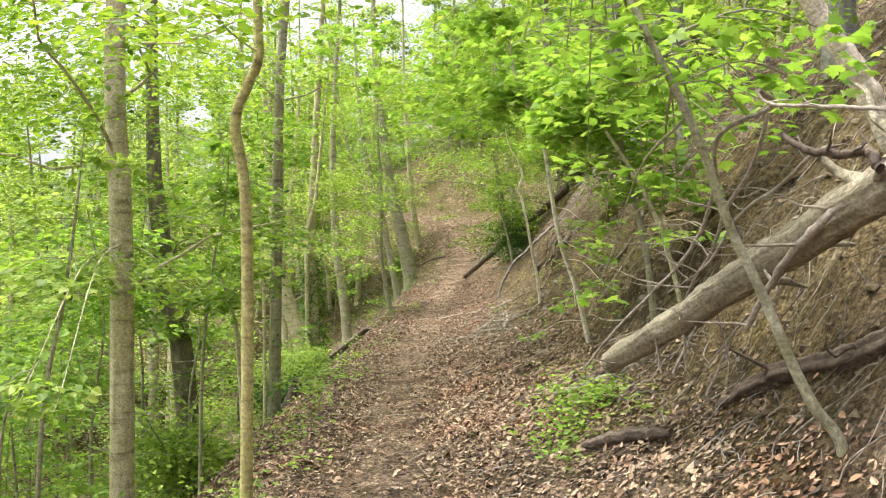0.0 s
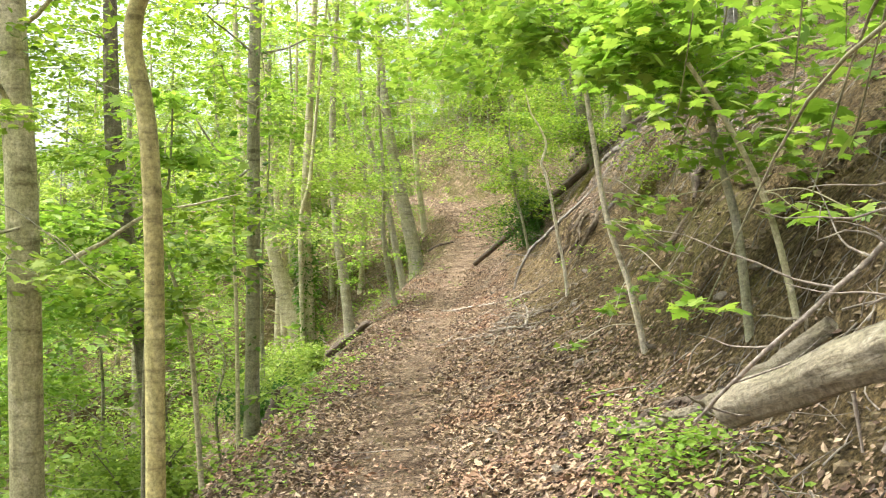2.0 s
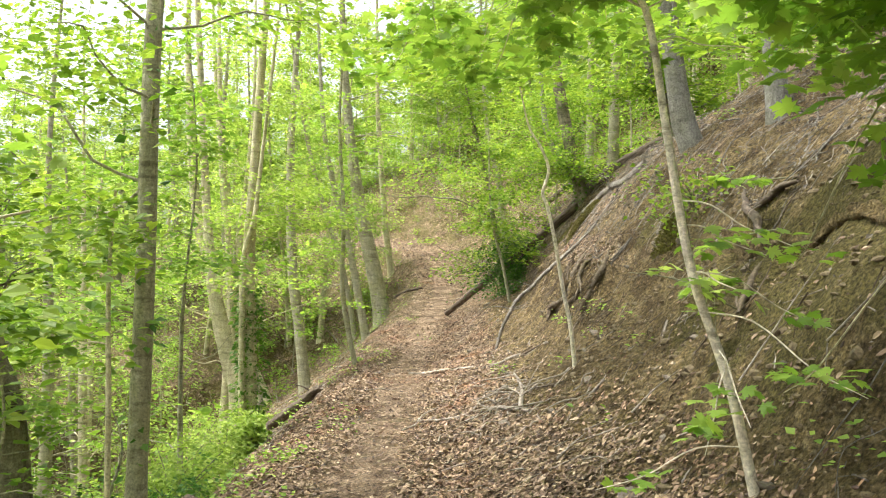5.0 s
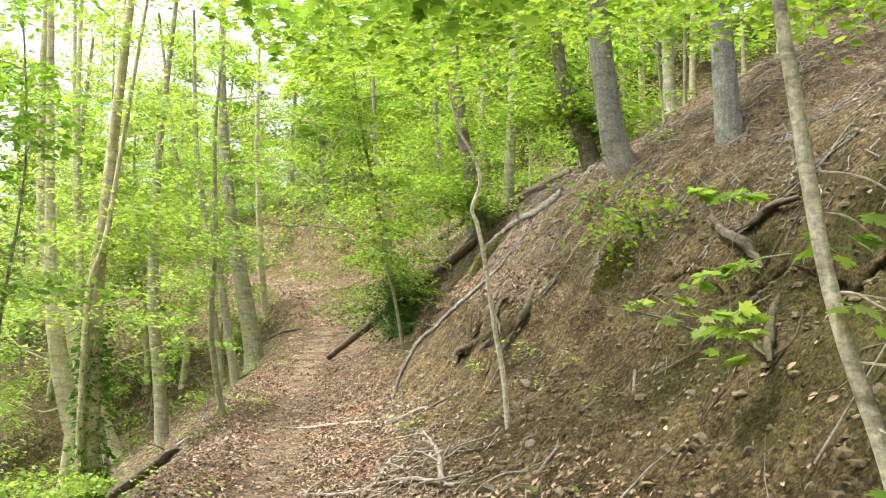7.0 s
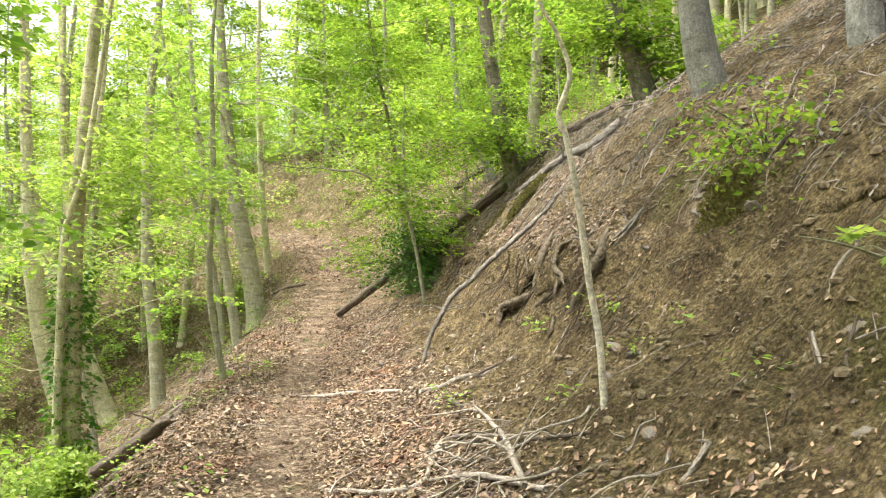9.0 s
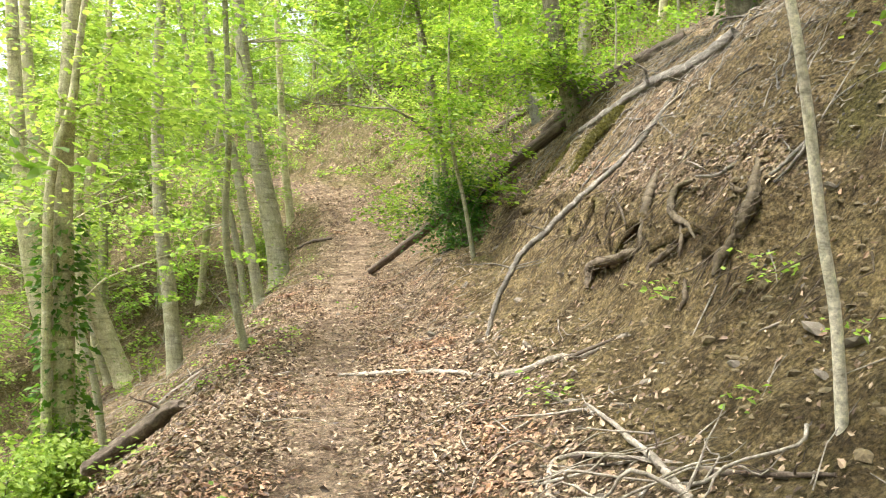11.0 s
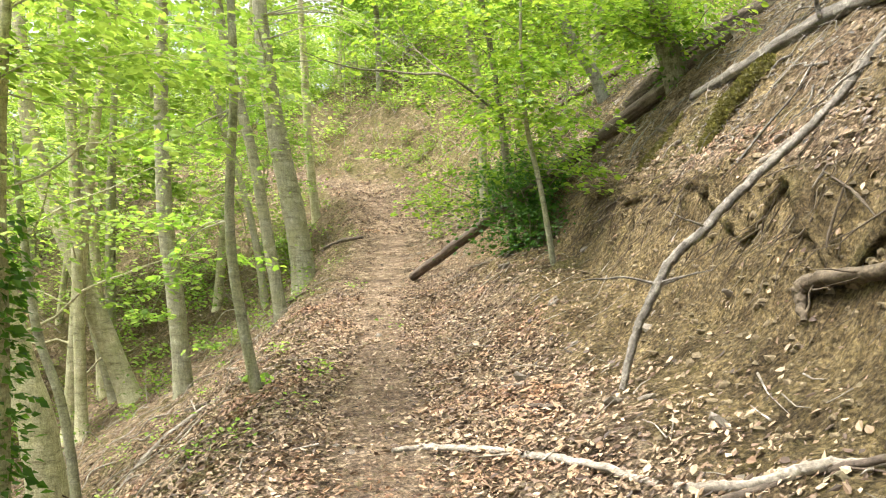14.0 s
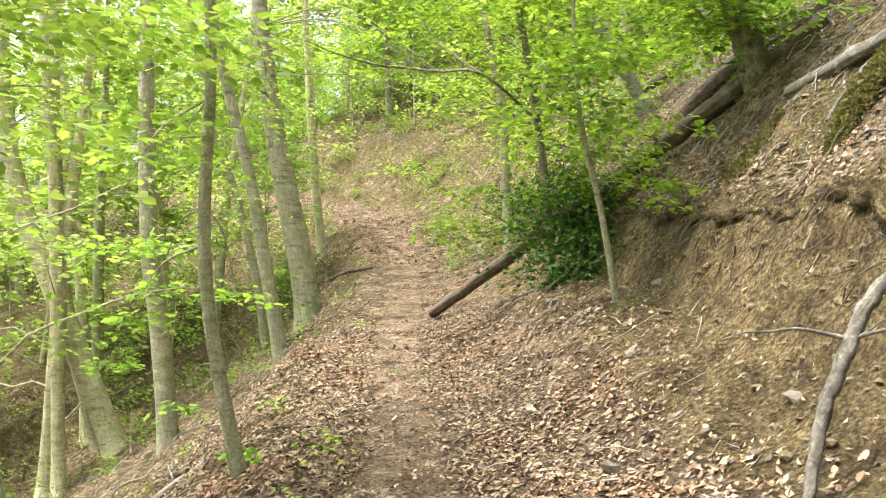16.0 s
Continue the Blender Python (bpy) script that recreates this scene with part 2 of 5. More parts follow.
def smooth_line(points, steps):
    """A Catmull-Rom curve through the points."""
    p = np.asarray(points, float)
    p = np.vstack([2 * p[0] - p[1], p, 2 * p[-1] - p[-2]])
    out = []
    for i in range(1, len(p) - 2):
        t = np.linspace(0, 1, steps, endpoint=False)[:, None]
        a, b, c, d = p[i - 1], p[i], p[i + 1], p[i + 2]
        out.append(0.5 * (2 * b + (c - a) * t + (2 * a - 5 * b + 4 * c - d) * t ** 2 + (3 * b - a - 3 * c + d) * t ** 3))
    return np.vstack(out + [p[-2][None]])


def tube(points, radii, sides=8, rough=0.0, rng=None, flare=0.0):
    """A swept tube with closed ends, quads alone."""
    p = np.asarray(points, float)
    n = len(p)
    r = np.interp(np.linspace(0, 1, n), np.linspace(0, 1, len(radii)), radii)
    tan = np.gradient(p, axis=0)
    tan /= np.linalg.norm(tan, axis=1)[:, None] + 1e-9
    ref = np.array([0.0, 1.0, 0.0]) if abs(tan[:, 1]).mean() < 0.8 else np.array([1.0, 0.0, 0.0])
    a = np.cross(tan, ref)
    a /= np.linalg.norm(a, axis=1)[:, None] + 1e-9
    b = np.cross(tan, a)
    ang = np.linspace(0, 2 * np.pi, sides, endpoint=False)
    rr = r[:, None] * np.ones(sides)
    if rng is not None and rough:
        rr = rr * (1 + rough * rng.normal(size=(n, sides)) + rough * 0.5 * rng.normal(size=(n, 1)) + rough * 1.8 * rng.normal(size=(1, sides)))
    if flare:
        way = np.linalg.norm(p - p[0], axis=1)
        lobes = 1 + 0.35 * np.cos(ang * 3 + 1.0) + 0.25 * np.cos(ang * 5)
        rr = rr * (1 + flare * np.exp(-way / 0.4)[:, None] * lobes)
    ring = p[:, None] + rr[..., None] * (np.cos(ang)[None, :, None] * a[:, None] + np.sin(ang)[None, :, None] * b[:, None])
    v = ring.reshape(-1, 3)
    i, j = np.meshgrid(np.arange(n - 1), np.arange(sides), indexing="ij")
    k = (j + 1) % sides
    f = np.stack([i * sides + j, (i + 1) * sides + j, (i + 1) * sides + k, i * sides + k], -1).reshape(-1, 4)
    v = np.vstack([v, p[0] - tan[0] * r[0] * 0.15, p[-1] + tan[-1] * r[-1] * 0.3])
    j = np.arange(0, sides, 2)
    c0 = np.stack([np.full(len(j), len(v) - 2), j, (j + 1) % sides, (j + 2) % sides], -1)
    o = (n - 1) * sides
    c1 = np.stack([np.full(len(j), len(v) - 1), o + (j + 2) % sides, o + (j + 1) % sides, o + j], -1)
    return v, np.vstack([f, c0[:, [0, 3, 2, 1]], c1[:, [0, 3, 2, 1]]])


OVAL = np.array([(0, 0, 0), (0.34, 0.38, 0.06), (0, 1, -0.1), (-0.34, 0.38, 0.06)])
OVAL_FACE = np.array([(0, 1, 2, 3)])
# a leaf folded along its midrib
FOLDED = np.array([(0, 0, 0), (0.27, 0.3, 0.07), (0.24, 0.68, 0.06), (0, 1, -0.06), (-0.25, 0.7, 0.07), (-0.27, 0.32, 0.05)])
FOLDED_FACE = np.array([(0, 1, 2, 3), (0, 3, 4, 5)])
# a five-lobed blade with toothed lobes: tips and notches in turn round the midrib
HALF = [(0.5, -0.04), (0.28, 0.14), (0.6, 0.28), (0.52, 0.37), (0.76, 0.58), (0.46, 0.54), (0.4, 0.66), (0.19, 0.5), (0.32, 0.78), (0.16, 0.8)]
RIM = [(0.0, 0.0)] + HALF + [(0.0, 1.05)] + [(-x, y) for x, y in reversed(HALF)]
LOBED = np.array([(0.74 * x, 0.74 * y, 0.08 * abs(x) - 0.16 * (x * x + (y - 0.4) ** 2)) for x, y in RIM + [(0.0, 0.38)]])
LOBED_FACE = np.array([(2 * i, 2 * i + 1, (2 * i + 2) % len(RIM), len(RIM)) for i in range(len(RIM) // 2)])


def leaves(pos, out, up, size, shape=OVAL, face=OVAL_FACE, width=1.0):
    """Leaf blades at pos, pointing along out, facing up."""
    out = out / (np.linalg.norm(out, axis=1)[:, None] + 1e-9)
    side = np.cross(out, up)
    side /= np.linalg.norm(side, axis=1)[:, None] + 1e-9
    nor = np.cross(side, out)
    side = side * np.reshape(width, (-1, 1))
    v = pos[:, None] + size[:, None, None] * (shape[None, :, 0:1] * side[:, None] + shape[None, :, 1:2] * out[:, None] + shape[None, :, 2:3] * nor[:, None])
    k = len(shape)
    f = (np.arange(len(pos)) * k)[:, None, None] + face[None]
    return v.reshape(-1, 3), f.reshape(-1, 4)


def spray(rng, pile, centre, heading, radius, count, size, droop=0.25, shape=OVAL, face=OVAL_FACE, tilt=0.35):
    """A flat layer of leaves round a twig that runs along heading."""
    if shape is LOBED:
        count = round(1.6 * count)
    h = np.array(heading, float)
    h[2] = 0
    h /= np.linalg.norm(h) + 1e-9
    s = np.array([h[1], -h[0], 0])
    a = rng.uniform(-1, 1, count)
    w = (1 - np.abs(a) ** 1.5) * 0.75 + 0.15
    b = rng.uniform(-1, 1, count) * w
    pos = np.asarray(centre) + radius * (a[:, None] * h + b[:, None] * s)
    pos[:, 2] += rng.normal(0, 0.06, count) * radius * 2 - droop * radius * (a * 0.5 + 0.5) ** 2 - 0.15 * radius * b ** 2
    out = h + s * np.sign(b)[:, None] * rng.uniform(0.4, 1.3, count)[:, None] + rng.normal(0, 0.3, (count, 3))
    out[:, 2] -= 0.25
    up = np.array([0, 0, 1.0]) + rng.normal(0, tilt, (count, 3))
    w = pos + pile.origin
    free = ~((w[:, 0] > -1.3) & (w[:, 0] < 0.75) & (w[:, 1] > -1) & (w[:, 1] < 17) & (w[:, 2] < 2.9))
    if not free.any():
        return
    pos, out, up, count = pos[free], out[free], up[free], int(free.sum())
    pile.add(*leaves(pos, out, up, size * rng.uniform(0.6, 1.2, count), shape, face))


# ---- ground ----
PATH_LINE = [(-0.2, -30), (-0.2, -10), (-0.3, 0), (-0.45, 8), (-0.5, 12), (-0.3, 17), (-0.1, 21), (0.1, 25), (0.8, 32.5), (1.0, 37),
             (0.3, 41.5), (-2.5, 45), (-7, 48.5), (-13, 53), (-22, 60), (-34, 72), (-70, 115)]
PATH_RISE = [(-30, -1.0), (-5, 0.0), (14, 0.0), (16, 0.06), (20, 0.12), (23, 0.25), (27, 0.6), (32.5, 1.1), (36, 1.75), (40, 2.7), (48, 3.6), (60, 3.6), (150, -4.0)]
BANK = [(-90, -30), (-40, -19), (-12, -7.6), (-5.9, -3.8), (-3.5, -2.15), (-2.1, -1.05), (-1.55, -0.45), (-1.2, -0.2), (-0.75, -0.03), (-0.3, -0.03), (0.3, 0.0),
        (0.75, 0.14), (1.3, 0.34), (1.85, 0.58), (2.15, 0.85), (2.5, 1.2), (2.85, 1.62), (3.3, 2.2), (3.75, 2.8), (4.4, 3.4), (6, 4.5), (12, 8.2), (40, 24), (120, 52)]

SWELL = [(-10, 0.25), (9.5, 0.25), (11, -0.1), (13.5, -0.14), (15.5, 0.4), (18, 0.5), (24, 0.42), (30, 0.1), (40, 0.0)]


# hollows in the eroded bank, among the roots: place, depth and width
HOLLOWS = [(2.22, 17.2, 0.22, 0.16), (2.1, 16.95, 0.12, 0.12), (2.32, 15.85, 0.28, 0.16), (2.2, 15.35, 0.25, 0.13), (2.28, 14.75, 0.25, 0.15), (2.0, 15.7, 0.12, 0.1),
           (2.35, 18.3, 0.22, 0.15), (2.3, 19.4, 0.2, 0.14), (2.85, 11.5, 0.3, 0.2), (2.6, 10.3, 0.28, 0.18), (2.9, 9.0, 0.25, 0.2), (2.3, 8.2, 0.2, 0.15)]


def path_coords(x, y):
    """Signed distance to the path (right: plus) and the way along it."""
    x, y = np.asarray(x, float), np.asarray(y, float)
    best, dist, along, run = None, None, None, PATH_LINE[0][1]
    for (ax, ay), (bx, by) in zip(PATH_LINE, PATH_LINE[1:]):
        length = math.hypot(bx - ax, by - ay)
        tx, ty = (bx - ax) / length, (by - ay) / length
        s = np.clip((x - ax) * tx + (y - ay) * ty, 0, length)
        dx, dy = x - ax - tx * s, y - ay - ty * s
        d = np.hypot(dx, dy)
        u = np.where(dx * ty - dy * tx >= 0, d, -d)
        if best is None:
            best, dist, along = d, u, run + s
        else:
            near = d < best
            best, dist, along = np.where(near, d, best), np.where(near, u, dist), np.where(near, run + s, along)
        run += length
    return dist, along


def base_height(x, y):
    u, s = path_coords(x, y)
    swell = np.interp(s, *zip(*SWELL)) * np.interp(u, [2.2, 2.6, 8, 14], [0, 1, 1, 0])
    across = np.interp(u, *zip(*BANK)) + 0.38 * np.interp(s, [19.5, 21.5, 24, 26], [0, 1, 1, 0]) * np.interp(u, [0.8, 1.5, 1.9, 2.3], [0, 1, 0.8, 0])
    across = np.where(u > 0, across * np.interp(s, [47, 58, 80], [1, 0.45, 0.12]), across)
    return np.interp(s, *zip(*PATH_RISE)) + across + swell


def wobble(x, y, rough):
    """Lumps of the ground; rough is 0 on the trail and 1 on the eroded bank."""
    w = (0.04 + 0.05 * rough) * noise.fractal((x * 0.7, y * 0.7, 3.1), 1.0, 2.0, 3)
    w += (0.012 + 0.07 * rough) * noise.fractal((x * 2.6, y * 2.6, 7.7), 0.7, 2.1, 3)
    return w


def ground_z(xs, ys):
    """The height of the ground at many places."""
    xs, ys = np.asarray(xs, float), np.asarray(ys, float)
    u, s = path_coords(xs, ys)
    wander = np.array([noise.noise((a * 0.3, b * 0.9, 1.7)) if abs(a) < 12 and -5 < b < 50 else 0.0 for a, b in zip(xs, ys)])
    z = base_height(xs + 0.09 * wander * np.interp(u, [1.2, 2.0], [0, 1]), ys)
    for hx, hy, deep, wide in HOLLOWS:
        z = z - deep * np.exp(-((xs - hx) ** 2 + ((ys - hy) / 1.6) ** 2) / wide ** 2)
    rough = np.interp(u, [-6, -1.2, -0.6, 0.5, 1.2, 2.2, 4, 9], [1.3, 0.7, 0.0, 0.0, 0.4, 1.0, 1.0, 1.5])
    return z + np.array([wobble(a, b, r) if abs(a) < 40 and -20 < b < 90 else 0.0 for a, b, r in zip(xs, ys, rough)])


def height(x, y):
    return float(ground_z([x], [y])[0])


def axis_steps(knots):
    out = [knots[0][0]]
    for (a, step), (b, _) in zip(knots, knots[1:]):
        n = max(1, round((b - a) / step))
        out += list(a + (b - a) * (np.arange(n) + 1) / n)
    return np.array(out)


def build_ground():
    xs = axis_steps([(-600, 100), (-200, 20), (-80, 4), (-30, 1), (-12, 0.4), (-5, 0.12), (-2, 0.065), (4.3, 0.2), (8, 0.6), (20, 3), (80, 20), (200, 100), (600, 1)])
    ys = axis_steps([(-400, 60), (-60, 8), (-10, 1), (2, 0.075), (26, 0.16), (46, 0.5), (70, 3), (150, 20), (300, 100), (900, 1)])
    gx, gy = np.meshgrid(xs, ys)
    fx, fy = gx.ravel(), gy.ravel()
    u, s = path_coords(fx, fy)
    z = ground_z(fx, fy)
    nx, ny = len(xs), len(ys)
    i, j = np.meshgrid(np.arange(ny - 1), np.arange(nx - 1), indexing="ij")
    f = np.stack([i * nx + j, i * nx + j + 1, (i + 1) * nx + j + 1, (i + 1) * nx + j], -1).reshape(-1, 4)
    me = quick_mesh("ground", np.stack([fx, fy, z], -1), f, GROUND, True)
    zone = np.zeros((len(fx), 4), np.float32)
    zone[:, 0] = np.interp(u, [-0.48, -0.22, 0.14, 0.42], [0, 1, 1, 0])
    top = np.interp(s, [13, 15.5, 26, 30], [3.4, 2.55, 2.6, 3.2])
    strip = np.interp(u, [1.1, 1.8], [0, 1]) * np.clip((top + 0.35 - u) / 0.35, 0, 1) * np.interp(s, [3, 7, 27, 33], [0.3, 1, 1, 0.4])
    zone[:, 1] = np.maximum(strip, 0.55 * np.interp(u, [2.5, 3.0, 5, 7], [0, 1, 1, 0]) * np.interp(s, [2, 5, 28, 34], [0, 1, 1, 0]))
    zone[:, 2] = np.maximum(np.interp(u, [-2.2, -1.2, -0.8], [0.6, 1, 0]), np.interp(s, [32, 38], [0, 0.9]) * (np.abs(u) > 1.2))
    for mx, my, wide in ((3.1, 20.9, 0.5), (2.7, 9.6, 0.6), (2.9, 14.6, 0.4), (2.4, 11.0, 0.5), (1.9, 21.8, 0.4), (2.35, 9.9, 0.5), (2.6, 11.5, 0.5), (2.25, 8.8, 0.5), (2.9, 10.3, 0.4)):
        zone[:, 2] += 1.1 * np.exp(-((fx - mx) ** 2 + (fy - my) ** 2) / wide ** 2)
    zone[:, 3] = 1
    me.color_attributes.new("zone", "FLOAT_COLOR", "POINT").data.foreach_set("color", zone.ravel())
    tagged(new("ground", me), "sloping forest floor of brown soil and leaf litter with a trodden trail", "ground", kind="structure")


build_ground()

# ---- trees ----
def limb(rng, start, heading, length, radius, rise=0.3, plain=False):
    """The line of a limb and its tube."""
    n = 5
    d = np.array(heading, float)
    p = [np.array(start, float)]
    for i in range(n):
        step = d + rng.normal(0, 0.25, 3)
        step[2] += rise * (0.5 - i / n)
        p.append(p[-1] + step / np.linalg.norm(step) * length / n)
    line = smooth_line(p, 2)
    return line, tube(line[::2] if plain else line, [radius, radius * 0.6, radius * 0.2], 4 if plain else 5)


def tree(name, points, radii, label, bark, leaf, seed, low=0.35, count=14, reach=2.2, leaf_size=0.09, per=30, sides=10, spread=0.7, group="", steps=6,
         flare=0.3, apart=True, extra=(), shape=FOLDED * (1.25, 1, 1), face=FOLDED_FACE, category="tree", ivy=0, ivy_top=0.8):
    """A tapered trunk, limbs and a crown of leaf sprays. extra: centres of further sprays, with a radius and a number of leaves."""
    rng = np.random.default_rng(seed)
    base = np.array(points[0], float)
    ob = tagged(new(name), label, category, group)
    ob.location = base
    line = smooth_line(np.asarray(points, float) - base, steps)
    wood, crown = Pile(), Pile()
    crown.origin = base
    v, f = tube(line, radii, sides, 0.02, rng, flare)
    part("trunk", quick_mesh("trunk", v, f, bark, True), ob)
    n = len(line)
    for i in range(count):
        share = low + (1 - low) * (i + rng.uniform(0, 1)) / count
        k = min(n - 1, int(share * (n - 1)))
        turn = rng.uniform(0, 2 * math.pi)
        length = reach * (1.15 - 0.6 * share) * rng.uniform(0.6, 1.2)
        lm, tb = limb(rng, line[k], (math.cos(turn), math.sin(turn), rng.uniform(0.0, 0.5)), length, max(0.007, radii[0] * (0.24 if radii[0] < 0.12 else 0.15) * (1.1 - share)), plain=not apart)
        if apart:
            part("limb", quick_mesh("limb", *tb, bark, True), ob)
        else:
            wood.add(*tb)
        for m in range(3, len(lm)):
            off = rng.normal(0, 0.18, 3) * length * 0.5
            off[2] *= 0.5
            a2 = turn + rng.normal(0, 0.8)
            spray(rng, crown, lm[m] + off, (math.cos(a2), math.sin(a2), 0), spread * rng.uniform(0.6, 1.2), per, leaf_size, 0.25, shape, face)
    for x, y, z, radius, number in extra:
        centre = np.array((x, y, z)) - base
        aim = centre + np.array((0, 0, 0.45 * np.linalg.norm(centre[:2] - line[len(line) // 2][:2])))
        k = int(np.argmin(np.linalg.norm(line - aim, axis=1)))
        way = centre - line[k]
        mid = line[k] + 0.5 * way + np.array((0, 0, 0.12 * np.linalg.norm(way)))
        tb = tube(smooth_line([line[k], mid, centre, centre + 0.3 * way / (np.linalg.norm(way) + 0.1)], 4), [max(0.004, min(0.02, 0.0045 * np.linalg.norm(way))), 0.004, 0.002], 5)
        part("limb", quick_mesh("limb", *tb, bark, True), ob)
        spray(rng, crown, centre, way + np.array((1e-3, 0, 0)), radius, number, leaf_size, 0.3, shape, face)
    if not apart:
        tagged(part("branchwork", wood.mesh("branchwork", bark, True), ob), kind="stuff")
    if crown.n:
        part("crown", crown.mesh("crown", leaf), ob)
    if ivy:
        k = (rng.uniform(0, 1, ivy) ** 1.3 * n * ivy_top).astype(int)
        a = rng.uniform(0, 2 * math.pi, ivy)
        out = np.stack([np.cos(a), np.sin(a), rng.uniform(-0.8, 0.2, ivy)], -1)
        pos = line[k] + out * (radii[0] * rng.uniform(0.7, 1.9, ivy))[:, None] * np.array((1, 1, 0)) + rng.normal(0, 0.12, (ivy, 3)) * np.array((0.3, 0.3, 1))
        part("ivy", quick_mesh("ivy", *leaves(pos, out, out + rng.normal(0, 0.5, (ivy, 3)) + np.array((0, 0, 0.8)), rng.uniform(0.06, 0.12, ivy)), IVY_LEAF), ob, "dark green ivy")
    return ob


def near_walk(x, y, margin):
    """Whether a place lies in the wedge of wood that the trail looks into."""
    return y > 3 and -0.56 * y - margin < x < 0.85 * (y - 5) + margin


def rooted(x, y, *rest, sink=0.4):
    """Trunk points from a foot on the ground."""
    return [(x, y, height(x, y) - sink), *rest]


NEAR = "tall trees beside the trail"
tree("beech_tree", rooted(-2.93, 7.4, (-2.94, 7.4, 1.7), (-2.99, 7.4, 3.9), (-2.8, 7.6, 9), (-2.7, 7.8, 13)), [0.115, 0.1, 0.08, 0.03],
     "slim pale beech mottled with moss, beside the trail", PALE_BARK, BEECH_LEAF, 1, low=0.22, count=11, reach=2.6, per=20, group=NEAR,
     extra=[(-3.49, 7.2, 1.4, 0.5, 70), (-2.85, 7.0, 1.46, 0.6, 110), (-2.38, 7.2, 1.38, 0.45, 70), (-3.44, 6.8, 1.08, 0.5, 50), (-2.7, 5.2, 0.71, 0.35, 30), (-2.45, 5.2, 0.75, 0.3, 25)]
     + [(-3.2 - 0.55 * (k % 4), 7.2 + 0.6 * (k % 3), 2.9 + 0.14 * k, 0.75, 150) for k in range(12)])
tree("young_tree", rooted(-1.29, 5.3, (-1.285, 5.3, 1.8), (-1.36, 5.3, 2.45), (-1.28, 5.3, 2.72), (-1.21, 5.3, 2.9), (-1.22, 5.32, 3.3), (-1.3, 5.4, 5.5), (-1.2, 5.5, 7)),
     [0.042, 0.038, 0.034, 0.03, 0.012], "thin yellow-green young tree with a kinked stem", YOUNG_BARK, BEECH_LEAF, 2, low=0.6, count=7, reach=1.3, per=18, group=NEAR, flare=0.2)
tree("dark_tree", rooted(-2.35, 11.2, (-2.3, 11.2, 1.6), (-2.25, 11.2, 4.2), (-2.0, 11.4, 8), (-2.1, 11.8, 12)), [0.09, 0.075, 0.06, 0.02],
     "dark knobbly trunk with fine side twigs", BEECH_BARK, BEECH_LEAF, 3, low=0.3, count=16, reach=2.4, group=NEAR, ivy=160,
     extra=[(-3.4 - 0.65 * (k % 5), 13.6 + 0.5 * (k % 4), 4.2 + 0.25 * k, 0.8, 120) for k in range(10)])
# crowns downhill use the paled leaves, which put backlit haze into the colour
tree("beech_tree", rooted(-1.24, 33.3, (-1.55, 33.3, 1.6), (-2.12, 33.3, 4.1), (-2.6, 33.3, 7.3), (-2.9, 33.6, 12), (-2.6, 34, 16)), [0.29, 0.26, 0.2, 0.1, 0.04],
     "grey beech leaning downhill over the trail", BEECH_BARK, YOUNG_HAZE_LEAF, 4, low=0.45, count=18, reach=3.5, per=22, group=NEAR,
     extra=[(1.46, 27.42, 5.71, 0.8, 120), (1.07, 27.83, 4.38, 0.8, 120), (0.95, 28.25, 4.14, 0.8, 120), (2.74, 28.67, 6.24, 0.8, 120), (1.24, 29.08, 4.71, 0.8, 120), (2.64, 29.5, 5.45, 0.8, 120), (2.54, 29.92, 6.19, 0.8, 120), (1.08, 30.33, 5.02, 0.8, 120), (1.44, 30.75, 5.06, 0.8, 120), (-0.27, 31.17, 4.72, 0.8, 120), (2.27, 31.58, 4.02, 0.8, 120), (-0.72, 32.0, 5.59, 0.8, 120)])
tree("beech_tree", rooted(-1.5, 28.6, (-1.85, 28.6, 1.3), (-2.19, 28.6, 2.95), (-2.86, 28.6, 5.7), (-3.2, 28.8, 10)), [0.13, 0.11, 0.09, 0.03],
     "slim beech with a slanting trunk", BEECH_BARK, YOUNG_HAZE_LEAF, 5, low=0.4, count=12, reach=2.4, per=15, group=NEAR)
tree("young_tree", rooted(-1.22, 20.8, (-1.57, 20.8, 1.3), (-1.58, 20.8, 2.9), (-1.7, 20.9, 5), (-1.6, 21, 7)), [0.055, 0.045, 0.035, 0.012],
     "thin crooked young tree at the trail's edge", BEECH_BARK, MAPLE_LEAF, 6, low=0.42, count=9, reach=1.0, group=NEAR, shape=LOBED, face=LOBED_FACE, leaf_size=0.1, per=12,
     extra=[(-2.2, 22.21, 1.25, 0.40249999999999997, 44), (-2.38, 22.24, 0.95, 0.40249999999999997, 44), (-1.92, 21.69, 0.27, 0.253, 20), (-1.52, 22.12, 1.17, 0.2875, 24), (-2.37, 22.73, 1.6, 0.40249999999999997, 44), (-2.7, 22.79, 0.49, 0.40249999999999997, 40), (-1.33, 20.91, 0.08, 0.1725, 14), (-2.84, 22.79, 1.59, 0.45999999999999996, 44)])
tree("beech_tree", rooted(-3.36, 29, (-3.6, 29, 0.2), (-3.84, 29, 2.0), (-3.94, 29, 5.75), (-3.7, 29.2, 11)), [0.18, 0.16, 0.13, 0.05],
     "grey beech with a straight trunk below the trail", BEECH_BARK, YOUNG_HAZE_LEAF, 7, low=0.42, count=16, reach=2.8, per=15, group=NEAR)
